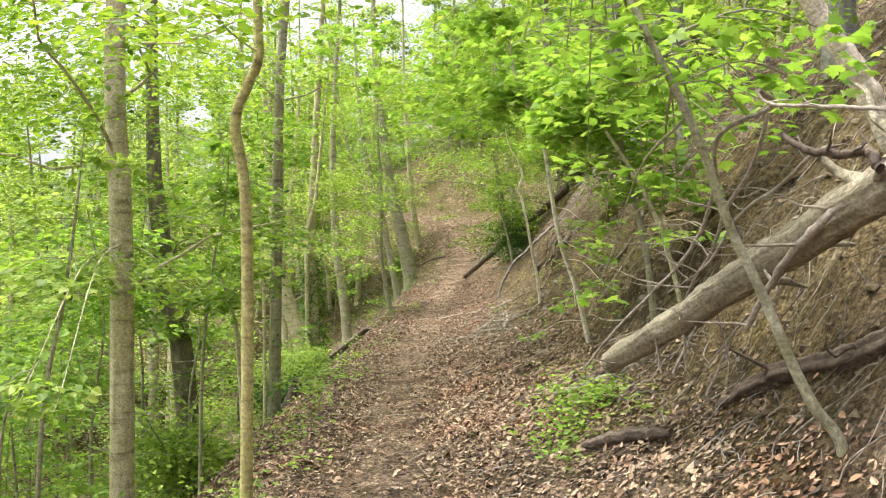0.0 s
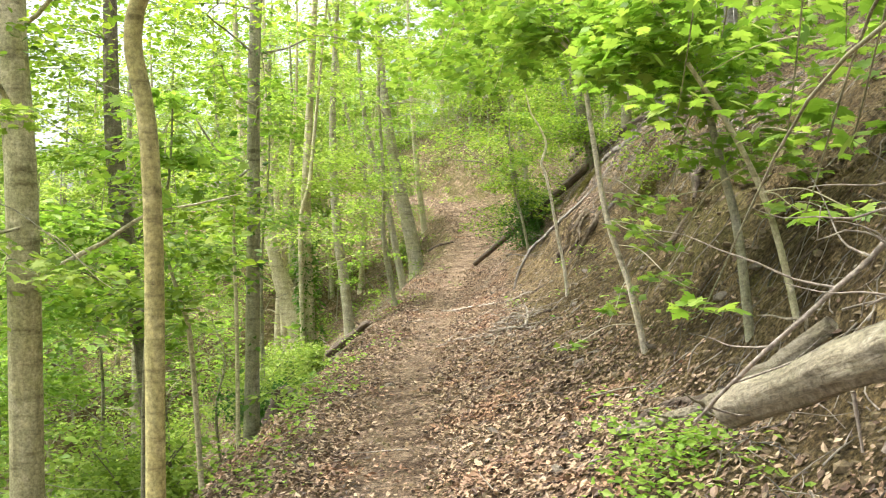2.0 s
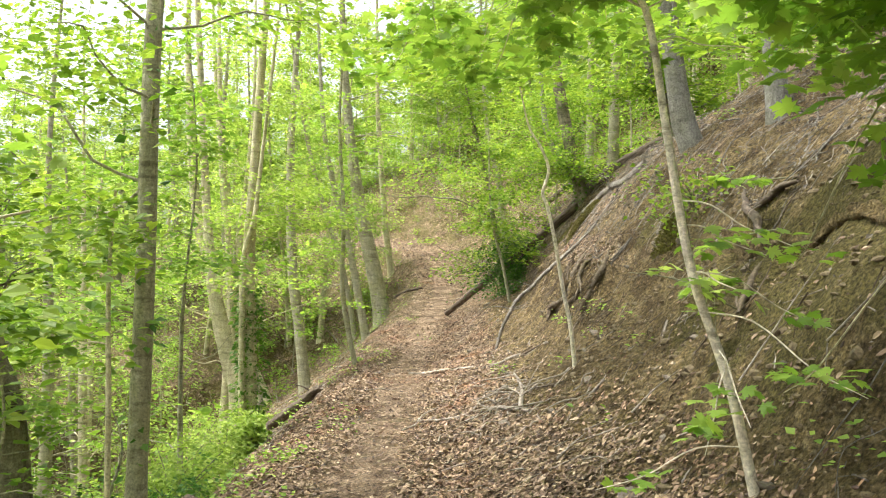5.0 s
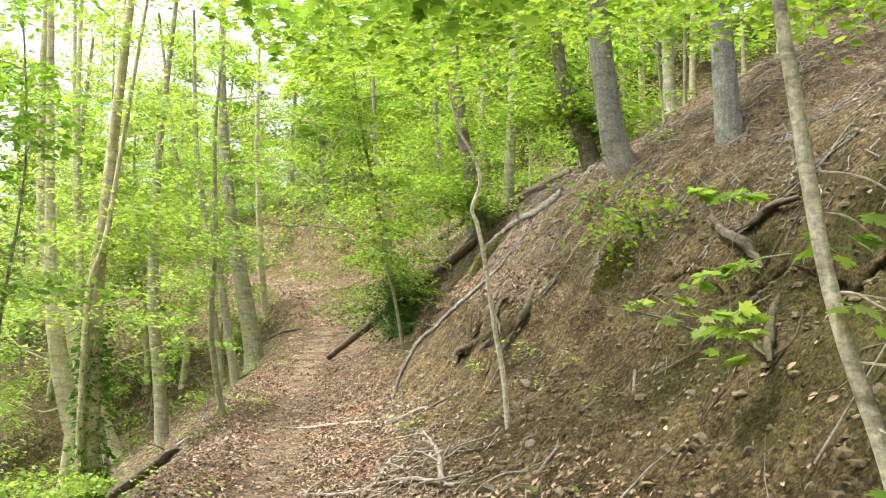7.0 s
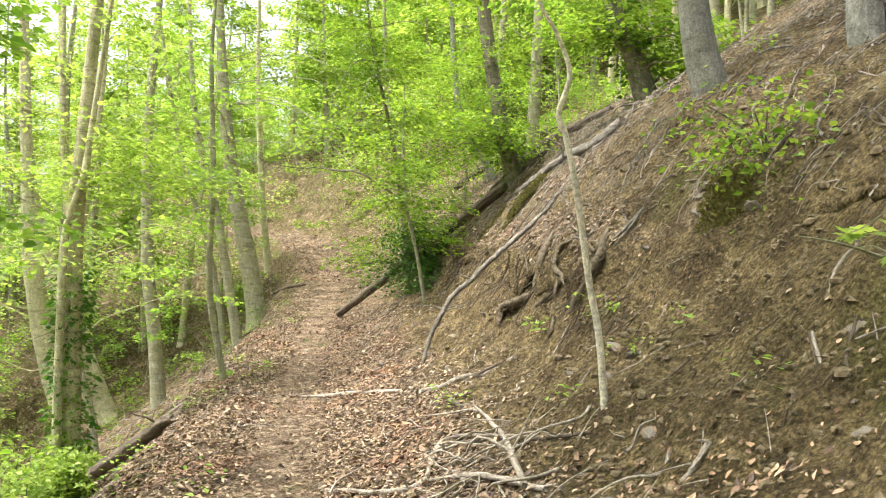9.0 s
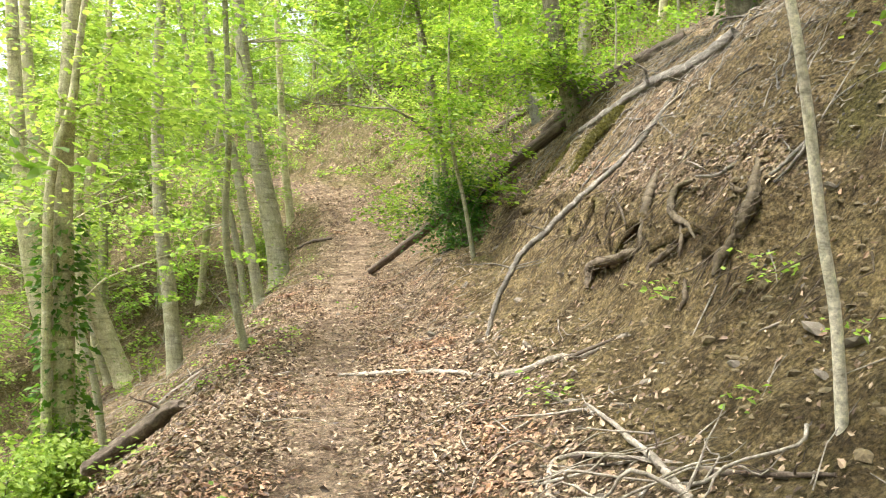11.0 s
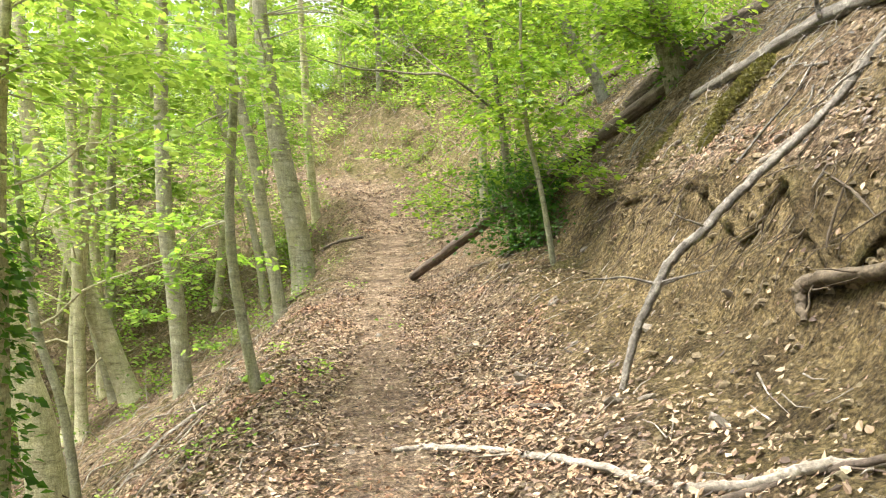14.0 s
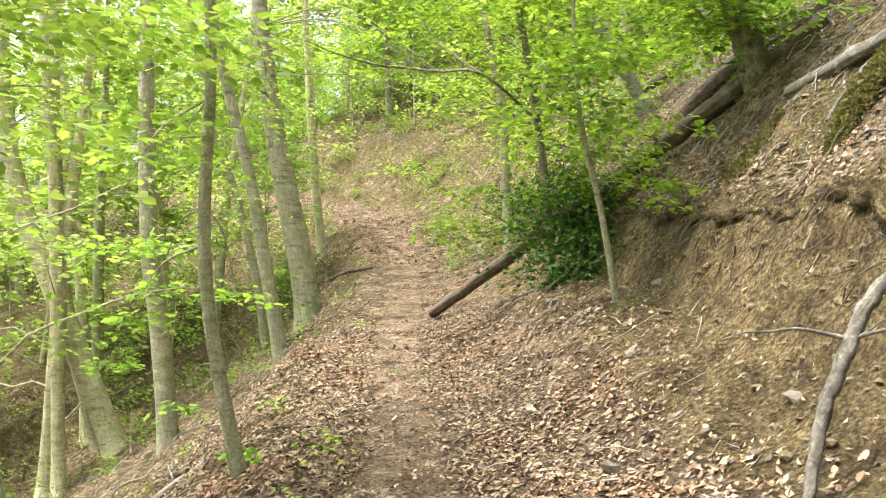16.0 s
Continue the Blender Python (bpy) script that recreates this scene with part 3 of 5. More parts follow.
tree("beech_tree", rooted(-5.3, 33.5, (-6.67, 33.6, 0.24), (-7.73, 33.7, 2.94), (-8.16, 33.7, 5.5), (-8.5, 34, 10), (-8.6, 34.3, 14)), [0.27, 0.24, 0.2, 0.12, 0.05],
     "pale beech whose trunk curves out of the slope", PALE_BARK, YOUNG_HAZE_LEAF, 8, low=0.4, count=18, reach=3.2, per=15, group=NEAR)
tree("beech_tree", rooted(-5.95, 34.5, (-6.83, 34.5, 0.2), (-7.3, 34.5, 6), (-7.2, 34.8, 11)), [0.16, 0.14, 0.11, 0.04],
     "slim beech behind a curved trunk", BEECH_BARK, YOUNG_HAZE_LEAF, 9, low=0.4, count=14, reach=2.6, per=15, group=NEAR)
tree("beech_tree", rooted(-3.9, 23.31, (-4.11, 23.34, -1.08), (-4.42, 23.4, -0.12), (-4.78, 23.46, 1.37), (-5.02, 23.52, 3.44), (-5.4, 23.4, 10.0)), [0.24, 0.22, 0.2, 0.12, 0.05],
     "thick pale beech leaning away downhill", PALE_BARK, YOUNG_HAZE_LEAF, 10, low=0.45, count=16, reach=3.0, per=15, group=NEAR)
tree("beech_tree", rooted(-3.07, 19.4, (-3.13, 19.45, 0.4), (-3.18, 19.5, 1.95), (-3.13, 19.53, 3.51), (-2.8, 19.4, 9.0)), [0.14, 0.125, 0.1, 0.05],
     "pale beech trunk with ivy round its foot", PALE_BARK, YOUNG_HAZE_LEAF, 11, low=0.4, count=14, reach=2.6, per=15, group=NEAR, ivy=1500, ivy_top=0.42)
tree("oak_tree", rooted(3.87, 23.15, (3.63, 23.16, 4.02), (3.5, 23.17, 4.4), (3.0, 23.3, 7.5), (2.9, 23.5, 12)), [0.165, 0.15, 0.13, 0.05],
     "dark trunk with leafy shoots, standing on the bank", DARK_BARK, BEECH_LEAF, 12, flare=0.15, low=0.3, count=22, reach=1.9, per=40, group=NEAR, ivy=250)
tree("beech_tree", rooted(3.85, 15.83, (3.53, 15.83, 4.5), (3.2, 15.9, 8), (3.1, 16, 13)), [0.18, 0.16, 0.14, 0.06],
     "stout smooth grey beech on top of the bank", GREY_BARK, BEECH_LEAF, 13, low=0.5, count=14, reach=3.0, group=NEAR,
     extra=[(1.9, 15, 4.5, 0.7, 200), (1.2, 14.5, 4.4, 0.7, 210), (0.5, 14.2, 4.3, 0.7, 210), (0.0, 13.8, 4.2, 0.6, 180), (1.6, 13.2, 4.5, 0.7, 210), (0.8, 12.8, 4.3, 0.6, 200), (2.3, 14, 4.8, 0.7, 200), (0.2, 15.5, 4.7, 0.7, 210), (1.1, 16.2, 5.1, 0.8, 210), (2.0, 16.6, 4.9, 0.8, 210), (-0.4, 16.5, 4.8, 0.6, 180), (2.6, 13.0, 4.4, 0.7, 200), (3.0, 12.2, 4.2, 0.7, 180), (1.4, 11.6, 4.1, 0.6, 160), (2.4, 11.2, 4.0, 0.6, 160)])
tree("beech_tree", rooted(4.3, 14.2, (4.2, 14.2, 4.5), (4.0, 14.3, 8), (3.9, 14.4, 12)), [0.14, 0.125, 0.11, 0.05],
     "grey beech on the upper slope", GREY_BARK, BEECH_LEAF, 14, low=0.5, count=12, reach=2.6, group=NEAR,
     extra=[(-0.45, 13.35, 4.33, 0.6, 170), (-0.04, 13.0, 4.09, 0.6, 170), (0.38, 12.71, 4.17, 0.6, 170), (0.82, 12.65, 3.99, 0.6, 170), (1.16, 12.39, 4.08, 0.6, 170), (1.53, 12.13, 3.97, 0.6, 160), (0.08, 11.77, 3.89, 0.5, 140), (0.82, 11.64, 3.95, 0.5, 140), (1.7, 11.12, 3.84, 0.6, 140), (1.97, 10.7, 3.63, 0.5, 120), (2.24, 10.27, 3.53, 0.5, 120), (2.57, 10.04, 3.33, 0.5, 120), (2.72, 9.81, 3.44, 0.5, 120), (2.21, 9.67, 3.42, 0.5, 110)])
tree("beech_tree", rooted(3.8, 7.7, (3.75, 7.7, 4.2), (3.7, 7.8, 8), (3.6, 7.9, 12)), [0.16, 0.145, 0.12, 0.05],
     "grey beech above the bank", GREY_BARK, BEECH_LEAF, 16, low=0.35, count=14, reach=2.6, group=NEAR,
     extra=[(2.4 + 0.35 * (k % 4), 6.3 + 0.4 * (k % 3), 3.5 + 0.12 * k, 0.6, 110) for k in range(8)])
tree("oak_tree", rooted(5.1, 20.1, (4.76, 20.1, 5.2), (4.4, 20.1, 6), (4.0, 20.3, 10)), [0.19, 0.16, 0.13, 0.05],
     "dark leaning trunk with dense leafy shoots", DARK_BARK, BEECH_LEAF, 15, low=0.2, count=20, reach=1.6, per=40, group=NEAR, ivy=400)


# saplings and stems beside the trail
tree("maple_sapling", rooted(1.59, 8.43, (1.41, 8.43, 1.16), (1.22, 8.44, 1.74), (1.1, 8.45, 2.43), (1.0, 8.46, 3.02), (0.81, 8.46, 3.26), (0.66, 8.47, 3.99), (0.52, 8.48, 4.97)), [0.027, 0.022, 0.016, 0.007],
     "bleached maple sapling stem leaning out from the bank", BLEACHED, MAPLE_LEAF, 21, low=0.5, count=5, reach=0.9, per=16, spread=0.4, flare=0.1, shape=LOBED, face=LOBED_FACE, leaf_size=0.11,
     extra=[(-0.4, 9.0, 3.67, 0.6, 120), (0.11, 9.5, 4.18, 0.6, 120), (0.6, 9.0, 3.73, 0.6, 120), (1.04, 8.5, 3.91, 0.6, 108), (-0.17, 10.0, 3.33, 0.6, 120), (0.44, 9.5, 3.18, 0.5, 96), (0.92, 9.0, 3.29, 0.5, 96), (1.34, 8.5, 3.5, 0.5, 86), (1.39, 7.5, 2.76, 0.4, 57), (-1.09, 9.5, 4.18, 0.6, 105), (1.21, 8.26, 2.79, 0.4, 22), (0.59, 9.46, 3.66, 0.5, 30), (1.04, 9.47, 3.71, 0.5, 30), (0.33, 9.96, 3.31, 0.5, 34), (0.03, 9.96, 3.79, 0.5, 34), (1.39, 8.44, 1.89, 0.22, 9), (1.56, 7.94, 1.33, 0.2, 8), (1.25, 8.23, 1.08, 0.2, 9), (0.99, 8.42, 0.77, 0.16, 7), (1.42, 8.3, 1.95, 0.16, 6), (1.31, 8.33, 1.69, 0.16, 6), (1.6, 8.32, 1.57, 0.16, 6), (1.32, 8.15, 1.2, 0.2, 9)])
tree("maple_sapling", rooted(1.88, 7.04, (1.77, 7.04, 1.61), (1.67, 7.05, 2.04), (1.54, 7.06, 2.62), (1.44, 7.07, 3.29), (1.39, 7.08, 4.15)), [0.032, 0.027, 0.02, 0.008],
     "maple sapling with broad fresh leaves on the bank", BEECH_BARK, MAPLE_LEAF, 22, low=0.4, count=7, reach=1.2, per=18, spread=0.45, flare=0.1, shape=LOBED, face=LOBED_FACE, leaf_size=0.11,
     extra=[(1.49, 7.46, 2.99, 0.45, 28), (1.9, 7.07, 3.05, 0.5, 30), (2.2, 6.67, 3.02, 0.5, 28), (2.02, 6.86, 2.66, 0.4, 22), (1.7, 7.06, 2.51, 0.35, 18), (1.86, 6.86, 2.44, 0.35, 18), (2.39, 6.47, 2.93, 0.5, 26), (1.28, 7.46, 3.28, 0.5, 28)])
tree("maple_sapling", rooted(2.03, 6.64, (1.83, 6.64, 1.68), (1.61, 6.65, 2.19), (1.29, 6.66, 2.7), (1.03, 6.66, 3.17)), [0.022, 0.018, 0.014, 0.007],
     "thin forked maple sapling on the bank", PALE_BARK, MAPLE_LEAF, 23, low=0.5, count=4, reach=0.9, per=16, spread=0.4, flare=0.1, shape=LOBED, face=LOBED_FACE, leaf_size=0.11,
     extra=[(2.14, 6.36, 2.7, 0.35, 18), (1.9, 6.45, 2.19, 0.3, 12), (1.86, 6.45, 1.78, 0.22, 8), (2.09, 6.25, 1.76, 0.2, 7), (1.65, 6.65, 2.19, 0.25, 10), (1.53, 7.83, 1.35, 0.2, 9), (1.62, 8.1, 1.85, 0.16, 6)])
tree("maple_sapling", rooted(1.67, 3.35, (1.68, 3.4, 0.8), (1.57, 3.42, 0.98), (1.48, 3.44, 1.17), (1.36, 3.45, 1.46), (1.22, 3.45, 1.75), (1.1, 3.45, 2.09), (0.98, 3.45, 2.35), (0.8, 3.45, 2.71), (0.67, 3.5, 3.09)), [0.026, 0.024, 0.021, 0.018, 0.012],
     "thin maple sapling leaning out of the bank with broad leaves", BEECH_BARK, MAPLE_LEAF, 27, low=0.75, count=3, reach=0.6, per=10, spread=0.3, flare=0.1, shape=LOBED, face=LOBED_FACE, leaf_size=0.11,
     extra=[(1.07, 3.7, 2.63, 0.32, 20), (1.37, 3.8, 2.58, 0.32, 20), (1.61, 3.8, 2.66, 0.32, 20), (1.76, 3.9, 2.44, 0.28, 16), (1.56, 4.1, 2.48, 0.3, 18), (1.4, 4.3, 2.58, 0.3, 18), (1.18, 4.6, 2.71, 0.32, 20), (1.0, 4.7, 2.87, 0.35, 22), (1.3, 4.7, 2.44, 0.3, 16), (1.07, 5.2, 2.56, 0.35, 20), (1.45, 4.6, 2.26, 0.25, 12), (1.24, 5.0, 2.11, 0.28, 14), (1.39, 4.8, 2.02, 0.22, 10), (1.0, 5.6, 2.28, 0.3, 14), (0.84, 5.6, 2.91, 0.4, 24), (0.61, 6.0, 3.25, 0.4, 24), (1.9, 3.9, 2.69, 0.3, 16), (1.63, 4.2, 2.27, 0.22, 10), (1.4, 5.2, 1.76, 0.2, 9), (1.06, 5.4, 1.35, 0.18, 8)])
tree("dead_sapling", rooted(1.61, 13.11, (1.53, 13.1, 1.16), (1.45, 13.1, 1.55), (1.35, 13.1, 2.12), (1.27, 13.1, 2.47), (1.22, 13.1, 2.61), (1.28, 13.08, 2.86), (1.19, 13.09, 3.11), (1.07, 13.1, 3.32), (0.97, 13.1, 3.74)), [0.024, 0.02, 0.016, 0.008],
     "thin bare crooked sapling rooted in the bank", BLEACHED, BEECH_LEAF, 24, low=0.97, count=1, reach=0.2, per=2, flare=0.1, category="sapling")
tree("young_tree", rooted(1.97, 22.3, (1.92, 22.3, 1.29), (1.77, 22.3, 2.02), (1.58, 22.3, 2.74), (1.51, 22.3, 3.28), (1.47, 22.3, 3.87), (1.45, 22.3, 5.0), sink=0.1), [0.036, 0.034, 0.028, 0.022, 0.01],
     "thin young tree on the bank", BEECH_BARK, BEECH_LEAF, 25, low=0.45, count=9, reach=1.2, per=26, spread=0.5, flare=0.1,
     extra=[(2.2, 22.4, 2.35, 0.35, 60), (2.5, 22.3, 2.3, 0.3, 44), (1.95, 22.3, 2.55, 0.35, 50), (2.55, 22.3, 2.85, 0.3, 40), (2.3, 22.2, 2.1, 0.3, 40)])
tree("young_beech", rooted(2.13, 25.12, (1.96, 25.09, 2.45), (1.61, 25.07, 4.46), (1.12, 25.07, 6.46), (0.81, 25.04, 8.59)), [0.06, 0.05, 0.035, 0.012],
     "young beech with tiers of bright leaves beside the trail", DARK_BARK, BEECH_LEAF, 26, low=0.1, count=30, reach=1.9, per=34, spread=0.6, flare=0.2,
     extra=[(0.02, 22.0, 4.18, 0.8, 120), (0.64, 22.42, 4.32, 0.8, 120), (-0.64, 22.83, 4.98, 0.8, 120), (2.68, 23.25, 6.06, 0.8, 120), (2.08, 23.67, 4.5, 0.8, 120), (1.19, 24.08, 4.65, 0.8, 120), (-0.23, 24.5, 4.19, 0.8, 120), (-0.06, 24.92, 6.4, 0.8, 120), (2.33, 25.33, 6.08, 0.8, 120), (2.22, 25.75, 4.42, 0.8, 120), (0.31, 26.17, 5.59, 0.8, 120), (1.95, 26.58, 6.21, 0.8, 120), (2.53, 27.0, 4.13, 0.8, 120), (0.94, 24.79, 3.9, 0.5, 50), (-0.03, 24.91, 3.87, 0.5, 40), (-0.58, 25.48, 4.2, 0.4, 30)])
tree("young_tree", rooted(-2.33, 10.58, (-2.34, 10.6, 0.6), (-2.37, 10.62, 1.63), (-2.34, 10.63, 2.32)), [0.024, 0.022, 0.016, 0.01],
     "thin pale stem below the trail", PALE_BARK, BEECH_LEAF, 30, low=0.5, count=4, reach=0.8, per=20, spread=0.4, flare=0.1)
tree("young_tree", rooted(-2.08, 8.58, (-2.19, 8.6, 0.69), (-2.29, 8.61, 1.12), (-2.49, 8.62, 1.73)), [0.026, 0.022, 0.018, 0.01],
     "thin pale leaning stem below the trail", PALE_BARK, BEECH_LEAF, 31, low=0.5, count=4, reach=0.8, per=20, spread=0.4, flare=0.1)
tree("young_tree", rooted(-3.3, 22.43, (-3.55, 22.47, -0.62), (-3.87, 22.52, 0.32), (-4.07, 22.57, 1.62), (-4.15, 22.59, 2.39)), [0.06, 0.05, 0.045, 0.03],
     "slim pale brown stem leaning below the trail", BEECH_BARK, YOUNG_HAZE_LEAF, 32, low=0.7, count=5, reach=1.2, per=15, spread=0.5, flare=0.1)
tree("young_tree", rooted(-3.17, 19.22, (-3.23, 19.26, 0.43), (-3.24, 19.3, 1.94), (-3.06, 19.3, 2.7), (-2.98, 19.3, 3.45), (-2.6, 19.2, 7.0)), [0.06, 0.055, 0.05, 0.02],
     "pale beech stem beside an ivied trunk", PALE_BARK, YOUNG_HAZE_LEAF, 33, low=0.5, count=10, reach=2.0, flare=0.2)
tree("beech_tree", rooted(-3.95, 12.86, (-4.17, 12.88, 0.16), (-4.39, 12.89, 0.89), (-4.5, 12.91, 1.92), (-4.64, 12.94, 3.61), (-4.75, 13.24, 9.0)), [0.19, 0.17, 0.14, 0.06],
     "stout dark beech leaning on the slope below the trail", DARK_BARK, BEECH_LEAF, 40, low=0.3, count=16, reach=2.4, per=30, group=NEAR,
     extra=[(-4.9 - 0.45 * (k % 4), 11.0 + 0.4 * (k % 3), 3.7 + 0.13 * k, 0.85, 150) for k in range(12)])
tree("beech_tree", rooted(-1.15, 39.21, (-1.5, 39.21, 4.17), (-1.76, 39.18, 7.51), (-1.88, 39.16, 9.19), (-1.98, 39.46, 14.0)), [0.15, 0.13, 0.1, 0.05],
     "tall slender beech in the wood beyond", PALE_BARK, YOUNG_HAZE_LEAF, 41, low=0.42, count=16, reach=2.4, per=15, group=NEAR)
tree("beech_tree", rooted(-2.27, 34.34, (-2.79, 34.37, 1.85), (-4.09, 34.46, 6.19), (-5.13, 34.76, 12.0)), [0.1, 0.09, 0.08, 0.04],
     "tall slender beech in the wood beyond", BEECH_BARK, YOUNG_HAZE_LEAF, 42, low=0.42, count=16, reach=2.4, per=15, group=NEAR)
tree("beech_tree", rooted(-6.29, 32.66, (-6.62, 32.76, 2.72), (-6.98, 32.9, 6.06), (-7.27, 33.2, 13.0)), [0.14, 0.12, 0.1, 0.05],
     "tall slender beech in the wood beyond", PALE_BARK, YOUNG_HAZE_LEAF, 43, low=0.42, count=16, reach=2.4, per=15, group=NEAR)
tree("beech_tree", rooted(-6.72, 35.92, (-7.04, 35.93, 1.07), (-7.51, 35.95, 3.15), (-7.33, 35.91, 4.27), (-7.84, 35.91, 7.75), (-8.25, 36.21, 13.0)), [0.14, 0.13, 0.12, 0.05],
     "tall slender beech in the wood beyond", PALE_BARK, YOUNG_HAZE_LEAF, 44, low=0.42, count=16, reach=2.4, per=15, group=NEAR)
tree("beech_tree", rooted(4.97, 29.31, (4.65, 29.35, 4.87), (4.16, 29.39, 5.59), (3.76, 29.42, 7.05), (3.44, 29.72, 13.0)), [0.12, 0.11, 0.09, 0.05],
     "tall slender beech in the wood beyond", GREY_BARK, BEECH_LEAF, 45, low=0.3, count=16, reach=2.4, per=30, group=NEAR)
tree("beech_tree", rooted(2.87, 31.61, (2.66, 31.62, 4.66), (2.4, 31.63, 5.84), (2.12, 31.63, 7.62), (1.9, 31.93, 13.0)), [0.11, 0.1, 0.08, 0.04],
     "tall slender beech in the wood beyond", BEECH_BARK, BEECH_LEAF, 46, low=0.3, count=16, reach=2.4, per=30, group=NEAR)

tree("maple_sapling", rooted(-3.3, 6.5, (-3.25, 6.55, 0.2), (-3.1, 6.6, 1.2), (-3.0, 6.6, 1.9), (-2.95, 6.65, 2.6)), [0.022, 0.018, 0.013, 0.006],
     "slim maple sapling with a tier of bright leaves below the trail", BEECH_BARK, YOUNG_HAZE_LEAF, 28, low=0.8, count=2, reach=0.5, per=8, spread=0.3, flare=0.1, leaf_size=0.095, shape=LOBED, face=LOBED_FACE,
     extra=[(-3.35, 6.3, 1.48, 0.42, 46), (-2.95, 6.4, 1.5, 0.4, 46), (-2.55, 6.5, 1.52, 0.42, 46), (-2.2, 6.7, 1.46, 0.3, 24), (-3.3, 6.2, 1.3, 0.35, 30), (-2.8, 6.2, 1.36, 0.3, 22), (-3.6, 6.6, 1.72, 0.4, 30)])
tree("maple_sapling", rooted(-2.95, 5.3, (-2.9, 5.3, 0.3), (-2.75, 5.25, 0.7), (-2.6, 5.2, 0.95)), [0.012, 0.01, 0.006, 0.004],
     "small maple sapling with drooping yellow-green leaves below the trail", BEECH_BARK, YOUNG_HAZE_LEAF, 29, count=0, flare=0, leaf_size=0.09, shape=FOLDED * (1.5, 1, 1), face=FOLDED_FACE,
     extra=[(-2.75, 5.1, 0.8, 0.22, 16), (-2.5, 5.2, 0.78, 0.2, 14), (-2.62, 5.15, 0.68, 0.18, 10)])

tree("maple_sapling", rooted(-2.5, 8.3, (-2.45, 8.25, 0.5), (-2.3, 8.1, 1.5), (-2.15, 8.0, 2.1), (-2.1, 7.95, 2.7)), [0.02, 0.017, 0.012, 0.005],
     "slim maple sapling with pale green leaves below the trail", BEECH_BARK, MAPLE_LEAF, 34, low=0.8, count=2, reach=0.5, per=8, spread=0.3, flare=0.1, leaf_size=0.115, shape=LOBED, face=LOBED_FACE,
     extra=[(-2.5, 7.9, 2.32, 0.33, 26), (-2.15, 7.85, 2.36, 0.33, 28), (-1.85, 7.9, 2.28, 0.28, 20), (-2.35, 7.7, 2.08, 0.28, 18), (-2.0, 7.7, 1.95, 0.22, 12), (-2.3, 8.3, 2.7, 0.35, 24)])
tree("beech_seedling", [(-1.95, 11.1, height(-1.95, 11.1) - 0.05), (-1.9, 11.0, -0.25), (-1.75, 10.9, -0.05), (-1.55, 10.8, 0.02)], [0.01, 0.008, 0.004],
     "small beech seedling with bright leaves at the trail edge", BEECH_BARK, YOUNG_HAZE_LEAF, 35, count=0, flare=0, leaf_size=0.08,
     extra=[(-2.0, 10.8, -0.08, 0.25, 26), (-1.7, 10.8, -0.05, 0.25, 26), (-1.4, 10.75, -0.02, 0.25, 24), (-2.2, 10.9, -0.15, 0.22, 18)], category="seedling")

# maple seedlings on the bank
tree("maple_seedling", [(2.46, 11.53, 1.61), (2.21, 11.42, 1.68), (1.92, 11.37, 1.74), (1.67, 11.31, 1.76)], [0.009, 0.007, 0.003],
     "maple seedling with broad light green leaves on the bank", BEECH_BARK, YOUNG_HAZE_LEAF, 60, count=0, flare=0, shape=LOBED, face=LOBED_FACE, leaf_size=0.13,
     extra=[(1.94, 11.26, 1.8, 0.1, 4), (2.11, 11.22, 1.84, 0.1, 4), (2.07, 11.24, 1.7, 0.1, 4), (2.22, 11.21, 1.74, 0.1, 4)], category="seedling", group="maple seedlings on the bank")
tree("maple_seedling", [(2.22, 10.3, 1.48), (2.07, 10.21, 1.54), (1.95, 10.15, 1.62), (1.87, 10.09, 1.69)], [0.009, 0.007, 0.003],
     "maple seedling with broad light green leaves on the bank", BEECH_BARK, YOUNG_HAZE_LEAF, 61, count=0, flare=0, shape=LOBED, face=LOBED_FACE, leaf_size=0.13,
     extra=[(1.87, 10.09, 1.72, 0.1, 4), (1.95, 10.07, 1.74, 0.1, 4), (1.82, 10.11, 1.64, 0.1, 4), (1.92, 10.09, 1.64, 0.1, 4), (1.89, 10.11, 1.53, 0.1, 3), (1.95, 10.1, 1.5, 0.1, 3)], category="seedling", group="maple seedlings on the bank")
tree("maple_seedling", [(2.84, 10.96, 2.12), (2.58, 10.86, 2.08), (2.37, 10.81, 2.03)], [0.009, 0.007, 0.003],
     "maple seedling with broad light green leaves on the bank", BEECH_BARK, MAPLE_LEAF, 62, count=0, flare=0, shape=LOBED, face=LOBED_FACE, leaf_size=0.13,
     extra=[(2.22, 10.84, 1.98, 0.1, 5), (2.37, 10.81, 2.03, 0.1, 5), (2.13, 10.86, 1.92, 0.1, 3)], category="seedling", group="maple seedlings on the bank")
tree("maple_seedling", [(3.25, 11.78, 2.64), (2.95, 11.66, 2.6), (2.62, 11.59, 2.6)], [0.009, 0.007, 0.003],
     "maple seedling with broad light green leaves on the bank", BEECH_BARK, MAPLE_LEAF, 63, count=0, flare=0, shape=LOBED, face=LOBED_FACE, leaf_size=0.13,
     extra=[(2.62, 11.59, 2.59, 0.1, 6), (2.77, 11.57, 2.59, 0.1, 6), (2.87, 11.54, 2.59, 0.1, 4), (2.58, 11.6, 2.64, 0.1, 5)], category="seedling", group="maple seedlings on the bank")


